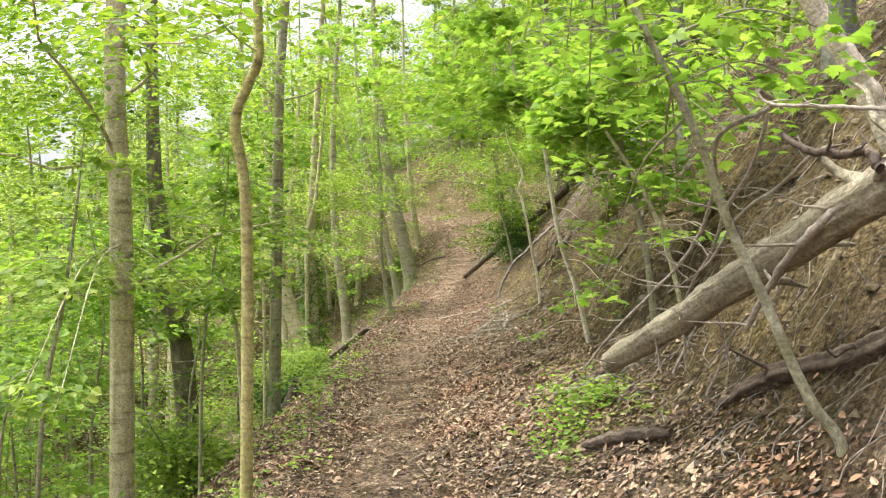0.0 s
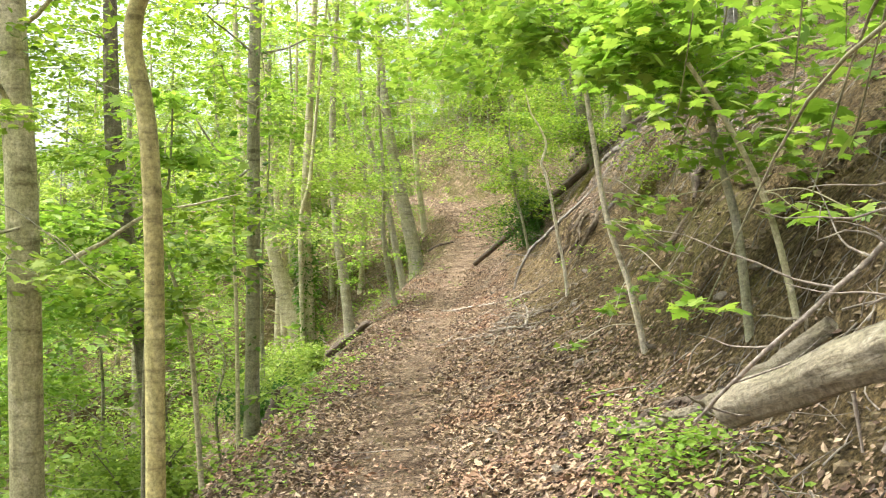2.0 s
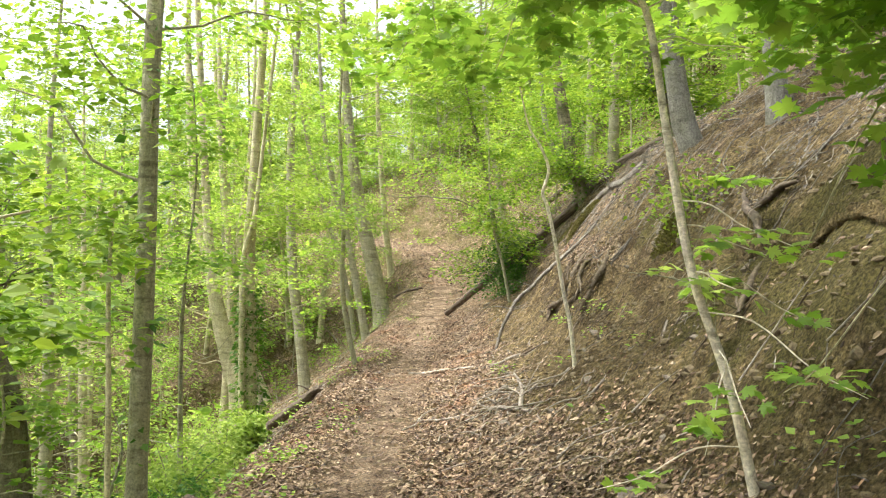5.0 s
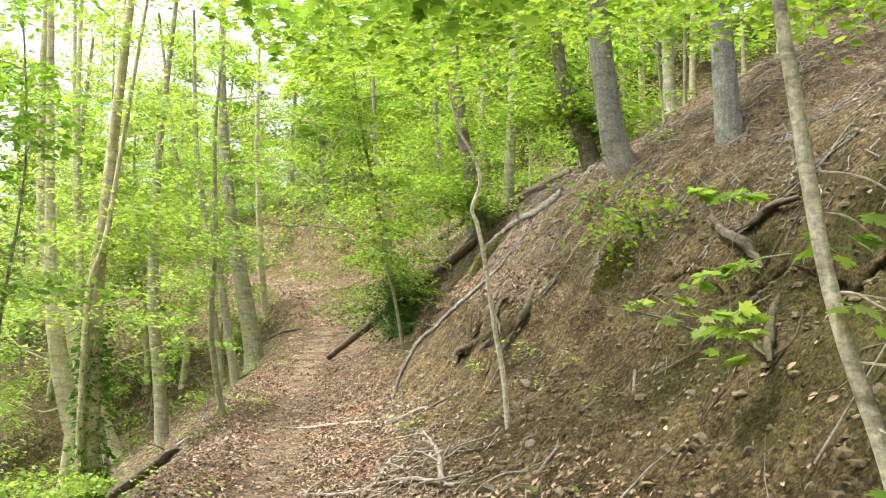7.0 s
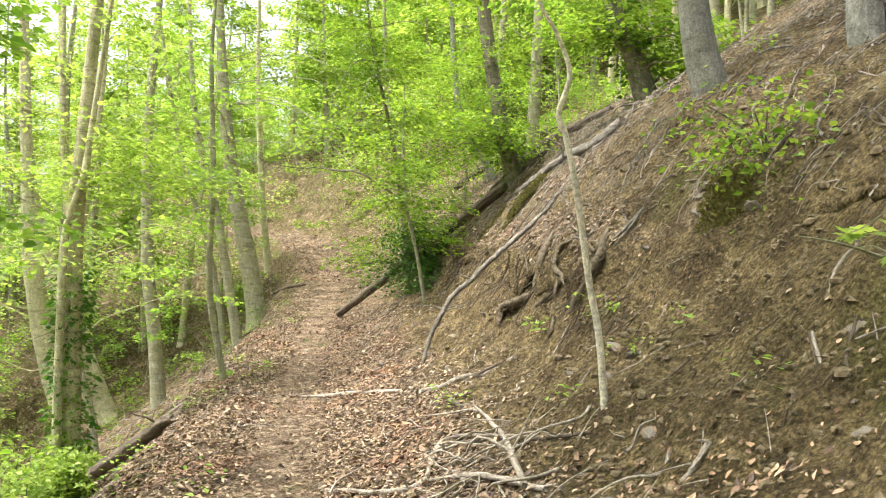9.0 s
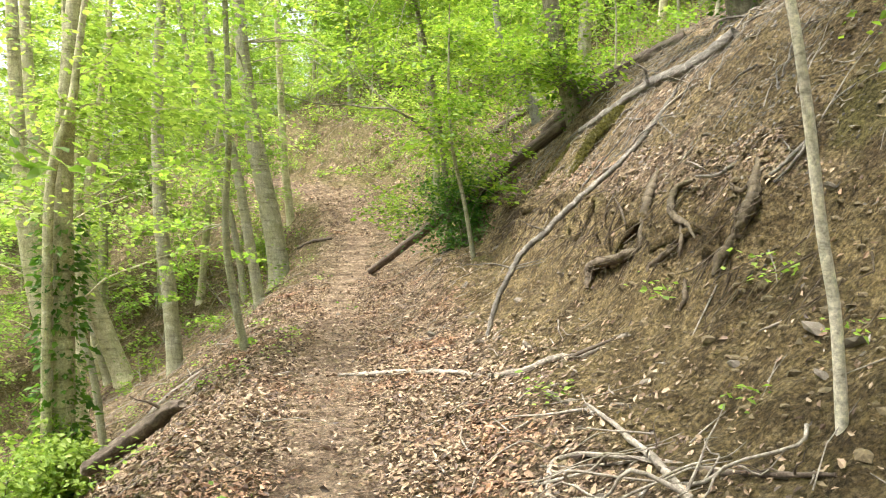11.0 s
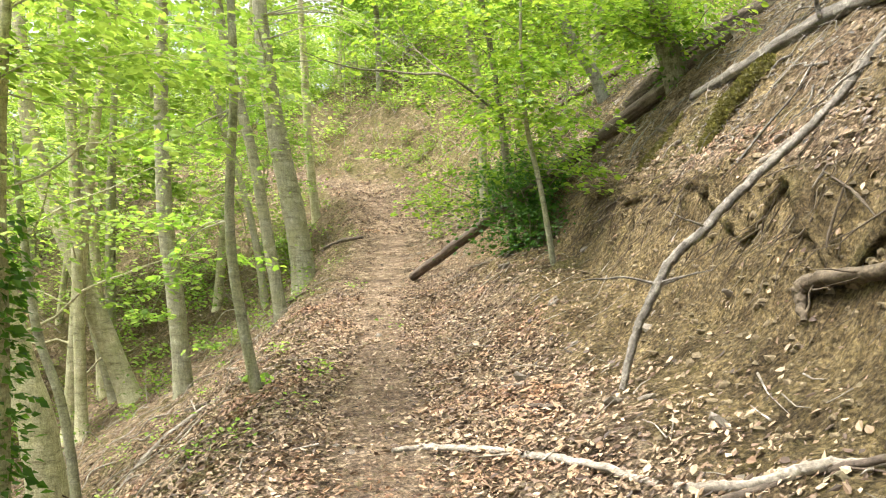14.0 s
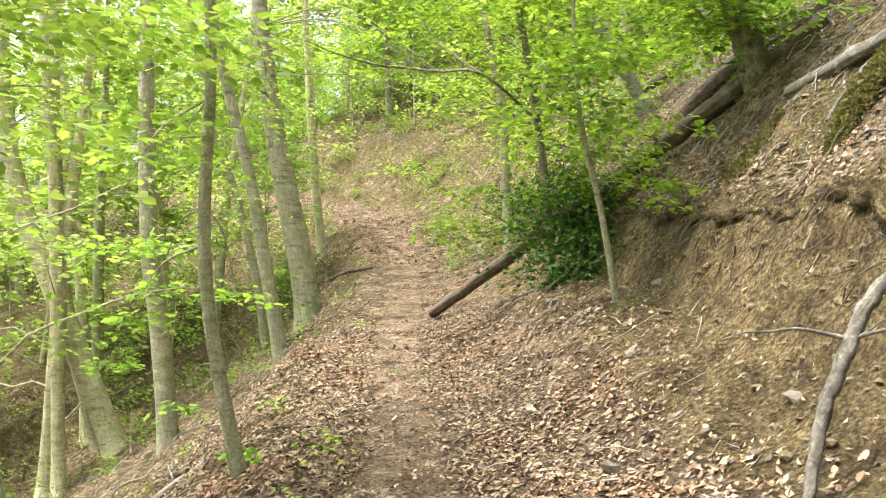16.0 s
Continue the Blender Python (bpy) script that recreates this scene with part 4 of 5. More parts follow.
# ---- woods beyond ----
def forest(many, seed, near):
    """Alike forest trees on random spots of the slopes."""
    rng = np.random.default_rng(seed)
    made = []
    for k in range(6):
        tall = 10 + 1.3 * k
        lean = rng.normal(0, 0.25, 2)
        # leaf tone lightened to imitate haze over the woods
        made.append(tree("forest_tree", [(0, 0, -0.6), (lean[0], lean[1], tall * 0.3), (lean[0] * 2.2 + 0.2, lean[1] * 2, tall * 0.65), (lean[0] * 3, lean[1] * 3, tall)],
                         [0.1 + 0.02 * k, 0.08 + 0.015 * k, 0.06, 0.02], "slender forest tree with fresh green leaves on the wooded slope",
                         (BEECH_BARK, PALE_BARK, PALE_BARK, BEECH_BARK)[k % 4], YOUNG_HAZE_LEAF, seed + k, low=0.15, count=22 if near else 20, reach=2.5,
                         leaf_size=0.115 if near else 0.23, per=14 if near else 21, sides=7 if near else 5, spread=0.9, group="woods on the slope", apart=False))
    spots = []
    for _ in range(30000):
        if len(spots) == many:
            break
        x, y = rng.uniform(-50, 40), rng.uniform(2, 100)
        u, s = (float(q) for q in path_coords(x, y))
        far = math.hypot(x, y - 9) > 30
        if far == near or (-7 if y < 36 else -3.4) < u < 4.6 or (0 < u < 8 and y < 27) or (-6 < u < 0 and y < 12) or (u > 9 and y < 10):
            continue
        if not near_walk(x, y, 4):
            continue
        gap = 2.9 if u < 0 else 2.8
        if all((x - a) ** 2 + (y - b) ** 2 > gap * gap for a, b in spots):
            spots.append((x, y))
    for i, (x, y) in enumerate(spots):
        m = pose(x, y, height(x, y) - 0.5, 0, 0, rng.uniform(0, 360))
        if i < 6:
            made[i].matrix_basis = m
        else:
            copy_thing(made[i % 6], m)


forest(34, 200, True)
forest(240, 400, False)


def saplings(many, seed, area=(-22, 14, 5, 60), low_u=-99):
    rng = np.random.default_rng(seed)
    made = []
    for k in range(5):
        tall = 2.2 + 1.1 * k
        made.append(tree("sapling", [(0, 0, -0.1), (0.1, 0.05, tall * 0.4), (0.0, 0.15, tall * 0.7), (0.2, 0.1, tall)], [0.02 + 0.006 * k, 0.016, 0.006],
                         "leafy beech sapling in the undergrowth", BEECH_BARK, MAPLE_LEAF, seed + k, low=0.1, count=12 + 2 * k, reach=1.5, leaf_size=0.11, per=20,
                         sides=5, spread=0.55, group="saplings in the undergrowth", flare=0.1, apart=False, category="sapling"))
    spots = []
    for _ in range(20000):
        if len(spots) == many:
            break
        x, y = rng.uniform(*area[:2]), rng.uniform(*area[2:])
        u, s = (float(q) for q in path_coords(x, y))
        if not near_walk(x, y, 2) or u < low_u or -2.6 < u < 3.2 or (-6.5 < u < 0 and 17 < y < 36) or (0 < u < 5.4 and y < 30) or (u > 0 and y < 11) or (-4 < u < 0 and y < 9):
            continue
        if all((x - a) ** 2 + (y - b) ** 2 > 1.6 ** 2 for a, b in spots):
            spots.append((x, y))
    for i, (x, y) in enumerate(spots):
        m = pose(x, y, height(x, y) - 0.12, 0, 0, rng.uniform(0, 360))
        if i < 5:
            made[i].matrix_basis = m
        else:
            copy_thing(made[i % 5], m)


saplings(100, 320)
saplings(72, 360, (-9, 18, 42, 66), 4.2)
saplings(18, 380, (-8.5, -2.9, 5.5, 15.5))


# ---- shrubs ----
def shrub(x, y, wide, tall, seed, label, leaf, number, size):
    rng = np.random.default_rng(seed)
    base = np.array((x, y, height(x, y) - 0.03))
    ob = tagged(new("shrub"), label, "shrub")
    ob.location = base
    crown = Pile()
    crown.origin = base
    for i in range(6):
        a = rng.uniform(0, 2 * math.pi)
        tip = np.array((math.cos(a) * wide * 0.6, math.sin(a) * wide * 0.6, tall * rng.uniform(0.6, 1)))
        line = smooth_line([(0, 0, 0), tip * (0.35, 0.35, 0.6), tip], 4)
        part("stem", quick_mesh("stem", *tube(line, [0.012, 0.005], 5), DARK_BARK, True), ob)
        for k in range(2, len(line)):
            for _ in range(3):
                h = rng.uniform(0, 2 * math.pi)
                spray(rng, crown, line[k] + rng.normal(0, 0.18, 3) * wide, (math.cos(h), math.sin(h), 0), 0.3 * wide, number, size, 0.4, tilt=0.6)
    part("leaves", crown.mesh("leaves", leaf), ob)


for x, y, wide, tall, seed in ((-3.4, 10.4, 0.9, 1.2, 82), (-4.3, 12.4, 1.0, 1.5, 83), (-4.7, 15.2, 1.0, 1.4, 84), (-4.0, 8.8, 0.9, 1.3, 85), (-5.6, 13.6, 1.1, 1.8, 88), (-3.0, 18.9, 0.6, 0.9, 91)):
    shrub(x, y, wide, tall, seed, "leafy bright green shrub on the slope below the trail", YOUNG_HAZE_LEAF, 20, 0.085)
shrub(2.1, 24.1, 1.4, 0.6, 70, "dense dark green shrub at the foot of the bank", SHRUB_LEAF, 12, 0.075)
shrub(2.25, 24.6, 1.3, 1.2, 71, "dense dark green shrub at the foot of the bank", SHRUB_LEAF, 22, 0.07)
shrub(2.5, 25.5, 0.8, 1.5, 72, "dense dark green shrub at the foot of the bank", SHRUB_LEAF, 20, 0.07)
shrub(-2.9, 14.2, 0.9, 1.1, 73, "bright green shrub below the trail", YOUNG_HAZE_LEAF, 18, 0.07)
shrub(-3.5, 15.6, 1.0, 1.3, 74, "bright green shrub below the trail", YOUNG_HAZE_LEAF, 18, 0.07)
shrub(-2.6, 12.6, 0.7, 0.8, 75, "bright green shrub below the trail", SHRUB_LEAF, 18, 0.06)
shrub(-3.3, 18.4, 0.9, 1.2, 76, "bright green shrub at the foot of an ivied tree", YOUNG_HAZE_LEAF, 18, 0.07)
shrub(-3.7, 17.3, 1.0, 1.4, 77, "bright green shrub below the trail", YOUNG_HAZE_LEAF, 18, 0.07)
shrub(3.1, 13.8, 1.0, 0.4, 78, "small leafy seedling on the edge of the bank", BEECH_LEAF, 6, 0.07)
shrub(-2.4, 5.6, 0.7, 0.7, 79, "low green shrub beside the trail", BEECH_LEAF, 12, 0.06)
shrub(-1.9, 37.0, 0.9, 1.2, 80, "low green shrub beside the trail", BEECH_LEAF, 14, 0.07)
shrub(3.2, 33.0, 1.0, 1.0, 81, "low green shrub above the trail", SHRUB_LEAF, 14, 0.07)

# ---- dead wood ----
def deadwood(name, points, radii, label, material, twigs=0, lift=None):
    """A branch, log or root along a line; with a lift it lies on the ground."""
    rng = np.random.default_rng(int(abs(points[0][0] * 977 + points[0][1] * 131) * 10))
    if lift is not None:
        points = [(p[0], p[1], height(p[0], p[1]) + lift) for p in points]
    base = np.array(points[0], float)
    ob = tagged(new(name), label, name.replace("_", " ").split()[-1])
    line = smooth_line(np.asarray(points, float) - base, 6)
    turn = Vector(line[-1]).to_track_quat("Z", "Y").to_matrix()
    ob.matrix_basis = Matrix.Translation(Vector(base)) @ turn.to_4x4()
    line = line @ np.array(turn)
    big = max(radii) > 0.045
    if len(line) > 8:
        line[1:-1] += rng.normal(0, 0.1 * min(max(radii), 0.05), (len(line) - 2, 3))
    line = smooth_line(line, 3)
    part("bole" if big else "stick", quick_mesh("stick", *tube(line, [(0.95 if name == "exposed_root" else 0.85) * r for r in radii], 22 if big else 7, 0.05 if big else 0.1 if name == "exposed_root" or max(radii) > 0.03 else 0.08, rng), material, True), ob)
    length = np.linalg.norm(line[-1] - line[0])
    for _ in range(twigs):
        k = rng.integers(len(line) // 4, len(line))
        d = rng.normal(0, 1, 3) + 0.6 * np.array(turn)[:, 2]
        d[2] = abs(d[2]) * 0.5
        d = d @ np.array(turn)
        tw, tb = limb(rng, line[k], d, min(0.6, 0.35 * length) * rng.uniform(0.5, 1.2), min(radii) * 0.45 + 0.002)
        part("side_twig", quick_mesh("side_twig", *tb, material, True), ob)


deadwood("fallen_log", [(1.07, 5.15, 0.93), (1.34, 4.35, 1.32), (1.62, 3.5, 1.74), (1.95, 2.5, 2.2), (2.3, 1.4, 2.6)], [0.088, 0.104, 0.118, 0.13], "weathered grey fallen log propped against the bank", OLD_LOG, 8)
deadwood("fallen_branch", [(1.4, 3.6, 2.36), (1.54, 3.8, 2.32), (1.36, 4.0, 2.21), (1.41, 4.2, 1.98), (1.4, 4.4, 1.75), (1.32, 4.6, 1.54), (1.03, 4.8, 1.18), (0.88, 5.0, 0.92)], [0.016, 0.014, 0.012, 0.007], "bleached dead branch propped on the bank", DEAD_WOOD, 9)
deadwood("fallen_branch", [(1.81, 3.3, 2.22), (1.56, 3.4, 2.25), (1.41, 3.5, 2.28), (1.39, 3.6, 2.36)], [0.013, 0.01, 0.006], "bleached dead branch propped on the bank", DEAD_WOOD, 6)
deadwood("fallen_branch", [(1.45, 3.6, 2.26), (1.43, 3.76, 2.02), (1.37, 3.92, 1.84), (1.36, 4.08, 1.65), (1.31, 4.24, 1.48), (1.28, 4.4, 1.28)], [0.012, 0.01, 0.006], "bleached dead branch propped on the bank", DEAD_WOOD, 8)
deadwood("fallen_branch", [(1.64, 3.0, 1.97), (1.67, 3.16, 1.89), (1.59, 3.32, 1.79), (1.52, 3.48, 1.65), (1.46, 3.64, 1.47), (1.42, 3.8, 1.27)], [0.03, 0.026, 0.016], "long grey dead branch across a fallen log", DEAD_WOOD, 8)
deadwood("fallen_branch", [(1.51, 3.3, 2.04), (1.49, 3.58, 1.93), (1.41, 3.85, 1.81), (1.34, 4.12, 1.57), (1.22, 4.4, 1.41)], [0.01, 0.009, 0.004], "forked dead branch on the bank", DEAD_WOOD, 8)
deadwood("fallen_branch", [(1.34, 3.2, 2.11), (1.39, 3.12, 2.04), (1.48, 3.05, 2.01), (1.56, 2.98, 2.01), (1.57, 2.9, 1.94)], [0.014, 0.022, 0.024], "crooked dark root stub", ROT_WOOD, 6)
deadwood("bent_tree", [(2.99, 5.0, 1.72), (2.74, 5.0, 2.39), (2.5, 5.0, 2.81), (2.27, 5.0, 3.19), (2.08, 5.0, 3.61)], [0.085, 0.078, 0.07, 0.062], "pale smooth trunk leaning over the bank", BLEACHED, 0)
deadwood("fallen_log", [(1.6, 4.7), (1.72, 4.5), (1.85, 4.3), (1.96, 3.92), (2.06, 3.62)], [0.03, 0.06, 0.07, 0.075], "dark rotting log lying on leaf litter", ROT_WOOD, 3, 0.03)
deadwood("fallen_branch", [(1.05, 6.96), (1.36, 7.04), (1.55, 6.6), (1.72, 6.48)], [0.02, 0.035, 0.03], "dark dead branch lying in leaf litter", ROT_WOOD, 0, 0.014)
deadwood("fallen_branch", [(0.95, 6.85), (1.13, 6.74), (1.35, 6.6), (1.6, 6.4), (1.95, 6.15)], [0.03, 0.055, 0.065, 0.065], "weathered grey log lying in leaf litter", OLD_LOG, 5, 0.03)
deadwood("dead_twig", [(1.22, 4.3, 0.99), (1.37, 4.3, 1.29)], [0.009, 0.005], "thin bare dead twig hanging from a fallen log", DEAD_WOOD, 0)
deadwood("dead_twig", [(1.52, 4.3, 1.05), (1.46, 4.3, 1.31)], [0.009, 0.005], "thin bare dead twig hanging from a fallen log", DEAD_WOOD, 0)
deadwood("dead_twig", [(1.4, 4.3, 0.87), (1.55, 4.3, 1.2)], [0.009, 0.005], "thin bare dead twig hanging from a fallen log", DEAD_WOOD, 0)
deadwood("dead_twig", [(1.13, 4.3, 1.17), (1.16, 4.3, 0.99)], [0.009, 0.005], "thin bare dead twig hanging from a fallen log", DEAD_WOOD, 0)
deadwood("dead_twig", [(1.61, 4.3, 1.29), (1.4, 4.3, 1.02)], [0.009, 0.005], "thin bare dead twig hanging from a fallen log", DEAD_WOOD, 0)
deadwood("dead_twig", [(1.28, 4.3, 1.2), (1.29, 4.3, 1.02)], [0.009, 0.005], "thin bare dead twig hanging from a fallen log", DEAD_WOOD, 0)
deadwood("fallen_branch", [(-0.11, 14.14), (0.44, 13.43), (0.81, 14.28), (1.36, 13.13)], [0.022, 0.02, 0.01], "dead branch lying across leaf litter", DEAD_WOOD, 3, 0.009)
deadwood("fallen_branch", [(0.94, 16.14), (1.31, 15.97), (1.6, 15.61)], [0.02, 0.014], "dead branch lying across leaf litter", ROT_WOOD, 3, 0.008)
deadwood("fallen_branch", [(1.14, 14.84), (1.1, 13.79), (0.95, 12.7)], [0.016, 0.03, 0.03], "short broken branch with torn pale wood", DEAD_WOOD, 1, 0.024)
deadwood("fallen_branch", [(0.53, 13.41), (0.8, 13.18), (1.02, 12.56)], [0.02, 0.026, 0.02], "dead branch half buried in leaves", DEAD_WOOD, 3, 0.01)
deadwood("fallen_branch", [(1.06, 13.66), (1.25, 13.39), (1.42, 12.92)], [0.02, 0.02, 0.01], "dead branch half buried in leaves", ROT_WOOD, 2, 0.008)
deadwood("fallen_branch", [(-0.22, 18.14), (0.02, 18.23), (0.26, 17.89), (0.53, 17.43), (0.69, 17.04), (0.85, 16.48)], [0.02, 0.03, 0.03, 0.022], "long thin branch on the litter", DEAD_WOOD, 1, 0.012)
deadwood("fallen_branch", [(0.89, 16.39), (1.09, 16.14), (1.27, 15.99), (1.49, 15.9), (1.67, 15.54)], [0.026, 0.03, 0.028, 0.016], "bent pale branch on the litter", DEAD_WOOD, 1, 0.017)
deadwood("fallen_branch", [(0.51, 18.69), (0.72, 18.46), (0.91, 18.21)], [0.014, 0.02, 0.012], "short dark stick in leaf litter", ROT_WOOD, 0, 0.008)
deadwood("fallen_branch", [(1.21, 17.95, 0.53), (1.3, 18.02, 0.83), (1.43, 18.07, 1.1), (1.59, 18.13, 1.36), (1.84, 18.17, 1.58), (2.14, 18.2, 1.88), (2.54, 18.22, 2.24), (2.91, 18.24, 2.62), (3.25, 18.28, 3.11)], [0.022, 0.03, 0.032, 0.034, 0.03, 0.02], "long grey branch slanting down the bank", GREY_WOOD, 6)
deadwood("fallen_branch", [(2.53, 18.74), (2.81, 18.45), (3.11, 18.25), (3.25, 17.81)], [0.02, 0.02, 0.012], "thin grey branch beside a longer one", DEAD_WOOD, 3, 0.025)
deadwood("exposed_root", [(2.52, 17.03, 2.14), (2.41, 16.9, 2.01), (2.29, 16.72, 1.86), (2.2, 16.57, 1.68), (2.08, 16.38, 1.42)], [0.018, 0.042, 0.042, 0.012], "pale mossy root hanging out of the bank", MOSS_ROOT, 4)
deadwood("exposed_root", [(2.09, 16.34, 1.44), (2.07, 16.54, 1.4), (2.06, 16.72, 1.36), (2.04, 17.19, 1.28), (2.0, 17.3, 1.2), (1.94, 17.16, 1.06)], [0.017, 0.038, 0.038, 0.053, 0.017], "gnarled brown root exposed on the eroded bank", ROOT_BARK, 4)
deadwood("exposed_root", [(2.38, 16.06, 1.98), (2.37, 16.24, 1.96), (2.32, 16.27, 1.91), (2.24, 16.16, 1.79), (2.19, 15.98, 1.7), (2.16, 15.7, 1.63), (2.12, 15.5, 1.53)], [0.016, 0.029, 0.029, 0.026, 0.006], "pale mossy root hanging out of the bank", MOSS_ROOT, 4)
deadwood("exposed_root", [(2.16, 15.8, 1.62), (2.1, 15.65, 1.51), (2.05, 15.59, 1.4)], [0.011, 0.018, 0.004], "thin root exposed on the eroded bank", ROOT_BARK, 2)
deadwood("exposed_root", [(1.97, 15.94, 1.23), (2.01, 15.98, 1.31), (2.05, 15.85, 1.39), (2.1, 15.69, 1.49)], [0.011, 0.03, 0.03, 0.006], "gnarled brown root exposed on the eroded bank", ROOT_BARK, 3)
deadwood("exposed_root", [(2.5, 15.33, 2.11), (2.39, 15.2, 1.94), (2.3, 15.07, 1.79), (2.22, 15.02, 1.69), (2.16, 15.01, 1.58)], [0.024, 0.043, 0.05, 0.016], "pale mossy root hanging out of the bank", MOSS_ROOT, 5)
deadwood("exposed_root", [(2.15, 15.01, 1.57), (2.08, 15.02, 1.43), (2.0, 14.99, 1.29)], [0.012, 0.036, 0.01], "pale mossy root hanging out of the bank", MOSS_ROOT, 3)
deadwood("exposed_root", [(1.97, 15.32, 1.25), (1.91, 15.18, 1.14), (1.87, 15.17, 1.05)], [0.01, 0.024, 0.007], "thin root exposed on the eroded bank", ROOT_BARK, 2)
deadwood("exposed_root", [(2.41, 15.57, 2.0), (2.33, 15.39, 1.89), (2.32, 15.23, 1.86), (2.38, 15.23, 1.94)], [0.011, 0.021, 0.007], "thin root exposed on the eroded bank", ROOT_BARK, 2)
deadwood("exposed_root", [(2.36, 17.68, 1.93), (2.27, 17.25, 1.78), (2.2, 16.95, 1.63)], [0.008, 0.014, 0.004], "thin root exposed on the eroded bank", ROOT_BARK, 2)
deadwood("exposed_root", [(2.29, 17.36, 1.83), (2.18, 17.32, 1.57), (2.12, 17.26, 1.45)], [0.007, 0.012, 0.003], "thin root exposed on the eroded bank", ROOT_BARK, 2)
deadwood("fallen_branch", [(2.68, 14.99, 2.25), (2.53, 15.03, 2.07), (2.41, 15.11, 1.93)], [0.017, 0.017, 0.013], "bleached stick on the edge of the bank", GREY_WOOD, 2)
deadwood("fallen_branch", [(2.64, 15.0, 2.19), (2.52, 14.97, 2.04), (2.41, 15.01, 1.9)], [0.015, 0.012, 0.008], "bleached stick on the edge of the bank", GREY_WOOD, 2)
deadwood("fallen_branch", [(2.04, 14.02, 1.18), (1.97, 14.11, 1.11), (1.88, 14.24, 1.03)], [0.014, 0.014, 0.007], "pale thin stick lying on the bare bank", DEAD_WOOD, 0)
deadwood("fallen_branch", [(2.55, 15.33, 2.16), (2.5, 15.56, 2.11), (2.42, 15.76, 2.01), (2.42, 16.12, 2.02)], [0.015, 0.02, 0.015, 0.01], "bleached stick on the edge of the bank", GREY_WOOD, 4)
deadwood("exposed_root", [(2.14, 10.18, 1.47), (2.3, 10.44, 1.6), (2.44, 10.62, 1.74), (2.58, 10.73, 1.9)], [0.013, 0.037, 0.034, 0.009], "pale mossy root hanging out of the bank", MOSS_ROOT, 4)
deadwood("exposed_root", [(2.15, 10.19, 1.48), (2.28, 10.55, 1.56), (2.4, 10.81, 1.64)], [0.007, 0.012, 0.004], "thin root exposed on the eroded bank", ROOT_BARK, 2)
deadwood("exposed_root", [(2.16, 10.17, 1.5), (2.23, 10.11, 1.59), (2.34, 10.2, 1.71), (2.45, 10.33, 1.82)], [0.005, 0.008, 0.006, 0.002], "thin root exposed on the eroded bank", ROOT_BARK, 2)
deadwood("exposed_root", [(2.73, 11.18, 2.03), (2.9, 11.65, 2.25), (3.03, 12.19, 2.4), (3.27, 12.81, 2.67)], [0.017, 0.046, 0.042, 0.011], "dark root along a hollow in the bank", ROT_WOOD, 5)
deadwood("exposed_root", [(3.13, 11.34, 2.56), (3.11, 11.65, 2.53), (3.02, 11.76, 2.41), (3.01, 12.01, 2.38)], [0.014, 0.032, 0.032, 0.008], "dark root along a hollow in the bank", ROT_WOOD, 5)
deadwood("exposed_root", [(2.83, 11.08, 2.16), (2.93, 11.18, 2.28), (3.07, 11.23, 2.46)], [0.006, 0.01, 0.003], "thin root exposed on the eroded bank", ROOT_BARK, 2)
deadwood("exposed_root", [(3.7, 12.26, 3.09), (3.77, 12.16, 3.16), (3.9, 12.08, 3.28)], [0.016, 0.034, 0.01], "dark root along a hollow in the bank", ROT_WOOD, 4)
deadwood("exposed_root", [(2.26, 11.69, 1.42), (2.12, 11.57, 1.25), (2.03, 11.43, 1.16)], [0.008, 0.014, 0.003], "thin root exposed on the eroded bank", ROOT_BARK, 2)
deadwood("exposed_root", [(2.19, 11.96, 1.33), (2.01, 11.62, 1.14)], [0.009, 0.003], "thin root exposed on the eroded bank", ROOT_BARK, 2)
deadwood("fallen_branch", [(2.36, 12.03, 1.52), (2.47, 12.12, 1.66), (2.61, 12.1, 1.83)], [0.013, 0.015, 0.011], "pale thin stick lying on the bare bank", DEAD_WOOD, 1)
deadwood("fallen_branch", [(2.19, 11.93, 1.33), (2.1, 11.75, 1.22), (2.03, 11.6, 1.14)], [0.011, 0.011, 0.007], "pale thin stick lying on the bare bank", DEAD_WOOD, 1)
deadwood("fallen_branch", [(1.41, 11.76, 0.63), (1.49, 11.78, 0.71), (1.59, 11.86, 0.8)], [0.015, 0.019, 0.011], "pale broken stick in the leaf litter", DEAD_WOOD, 1)
deadwood("fallen_branch", [(0.92, 5.31, 0.35), (1.08, 5.21, 0.43), (1.25, 5.05, 0.5), (1.37, 4.85, 0.55)], [0.031, 0.049, 0.052, 0.028], "flat dark rotten branch in leaf litter", ROT_WOOD, 0)
deadwood("fallen_log", [(3.52, 22.1), (3.5, 20.59), (3.54, 19.59), (3.49, 18.39), (3.71, 17.92)], [0.07, 0.075, 0.08, 0.09], "long grey fallen log on the upper slope", GREY_WOOD, 1, 0.05)
deadwood("fallen_log", [(0.72, 26.85, 0.72), (1.5, 25.95, 1.45), (2.45, 24.85, 2.32), (3.3, 23.85, 3.12), (4.3, 22.7, 4.08)], [0.08, 0.1, 0.11, 0.12], "dark fallen trunk lying up the slope beside the trail", ROT_WOOD, 3)
deadwood("fallen_log", [(5.66, 35.62), (6.61, 34.67), (8.24, 33.7)], [0.08, 0.1, 0.1], "dark fallen trunk on the upper slope", ROT_WOOD, 1, 0.057)
deadwood("fallen_branch", [(1.35, 23.33), (1.76, 24.24), (2.27, 25.09)], [0.02, 0.03, 0.03], "pale stick leaning on leaf litter", DEAD_WOOD, 0, 0.012)
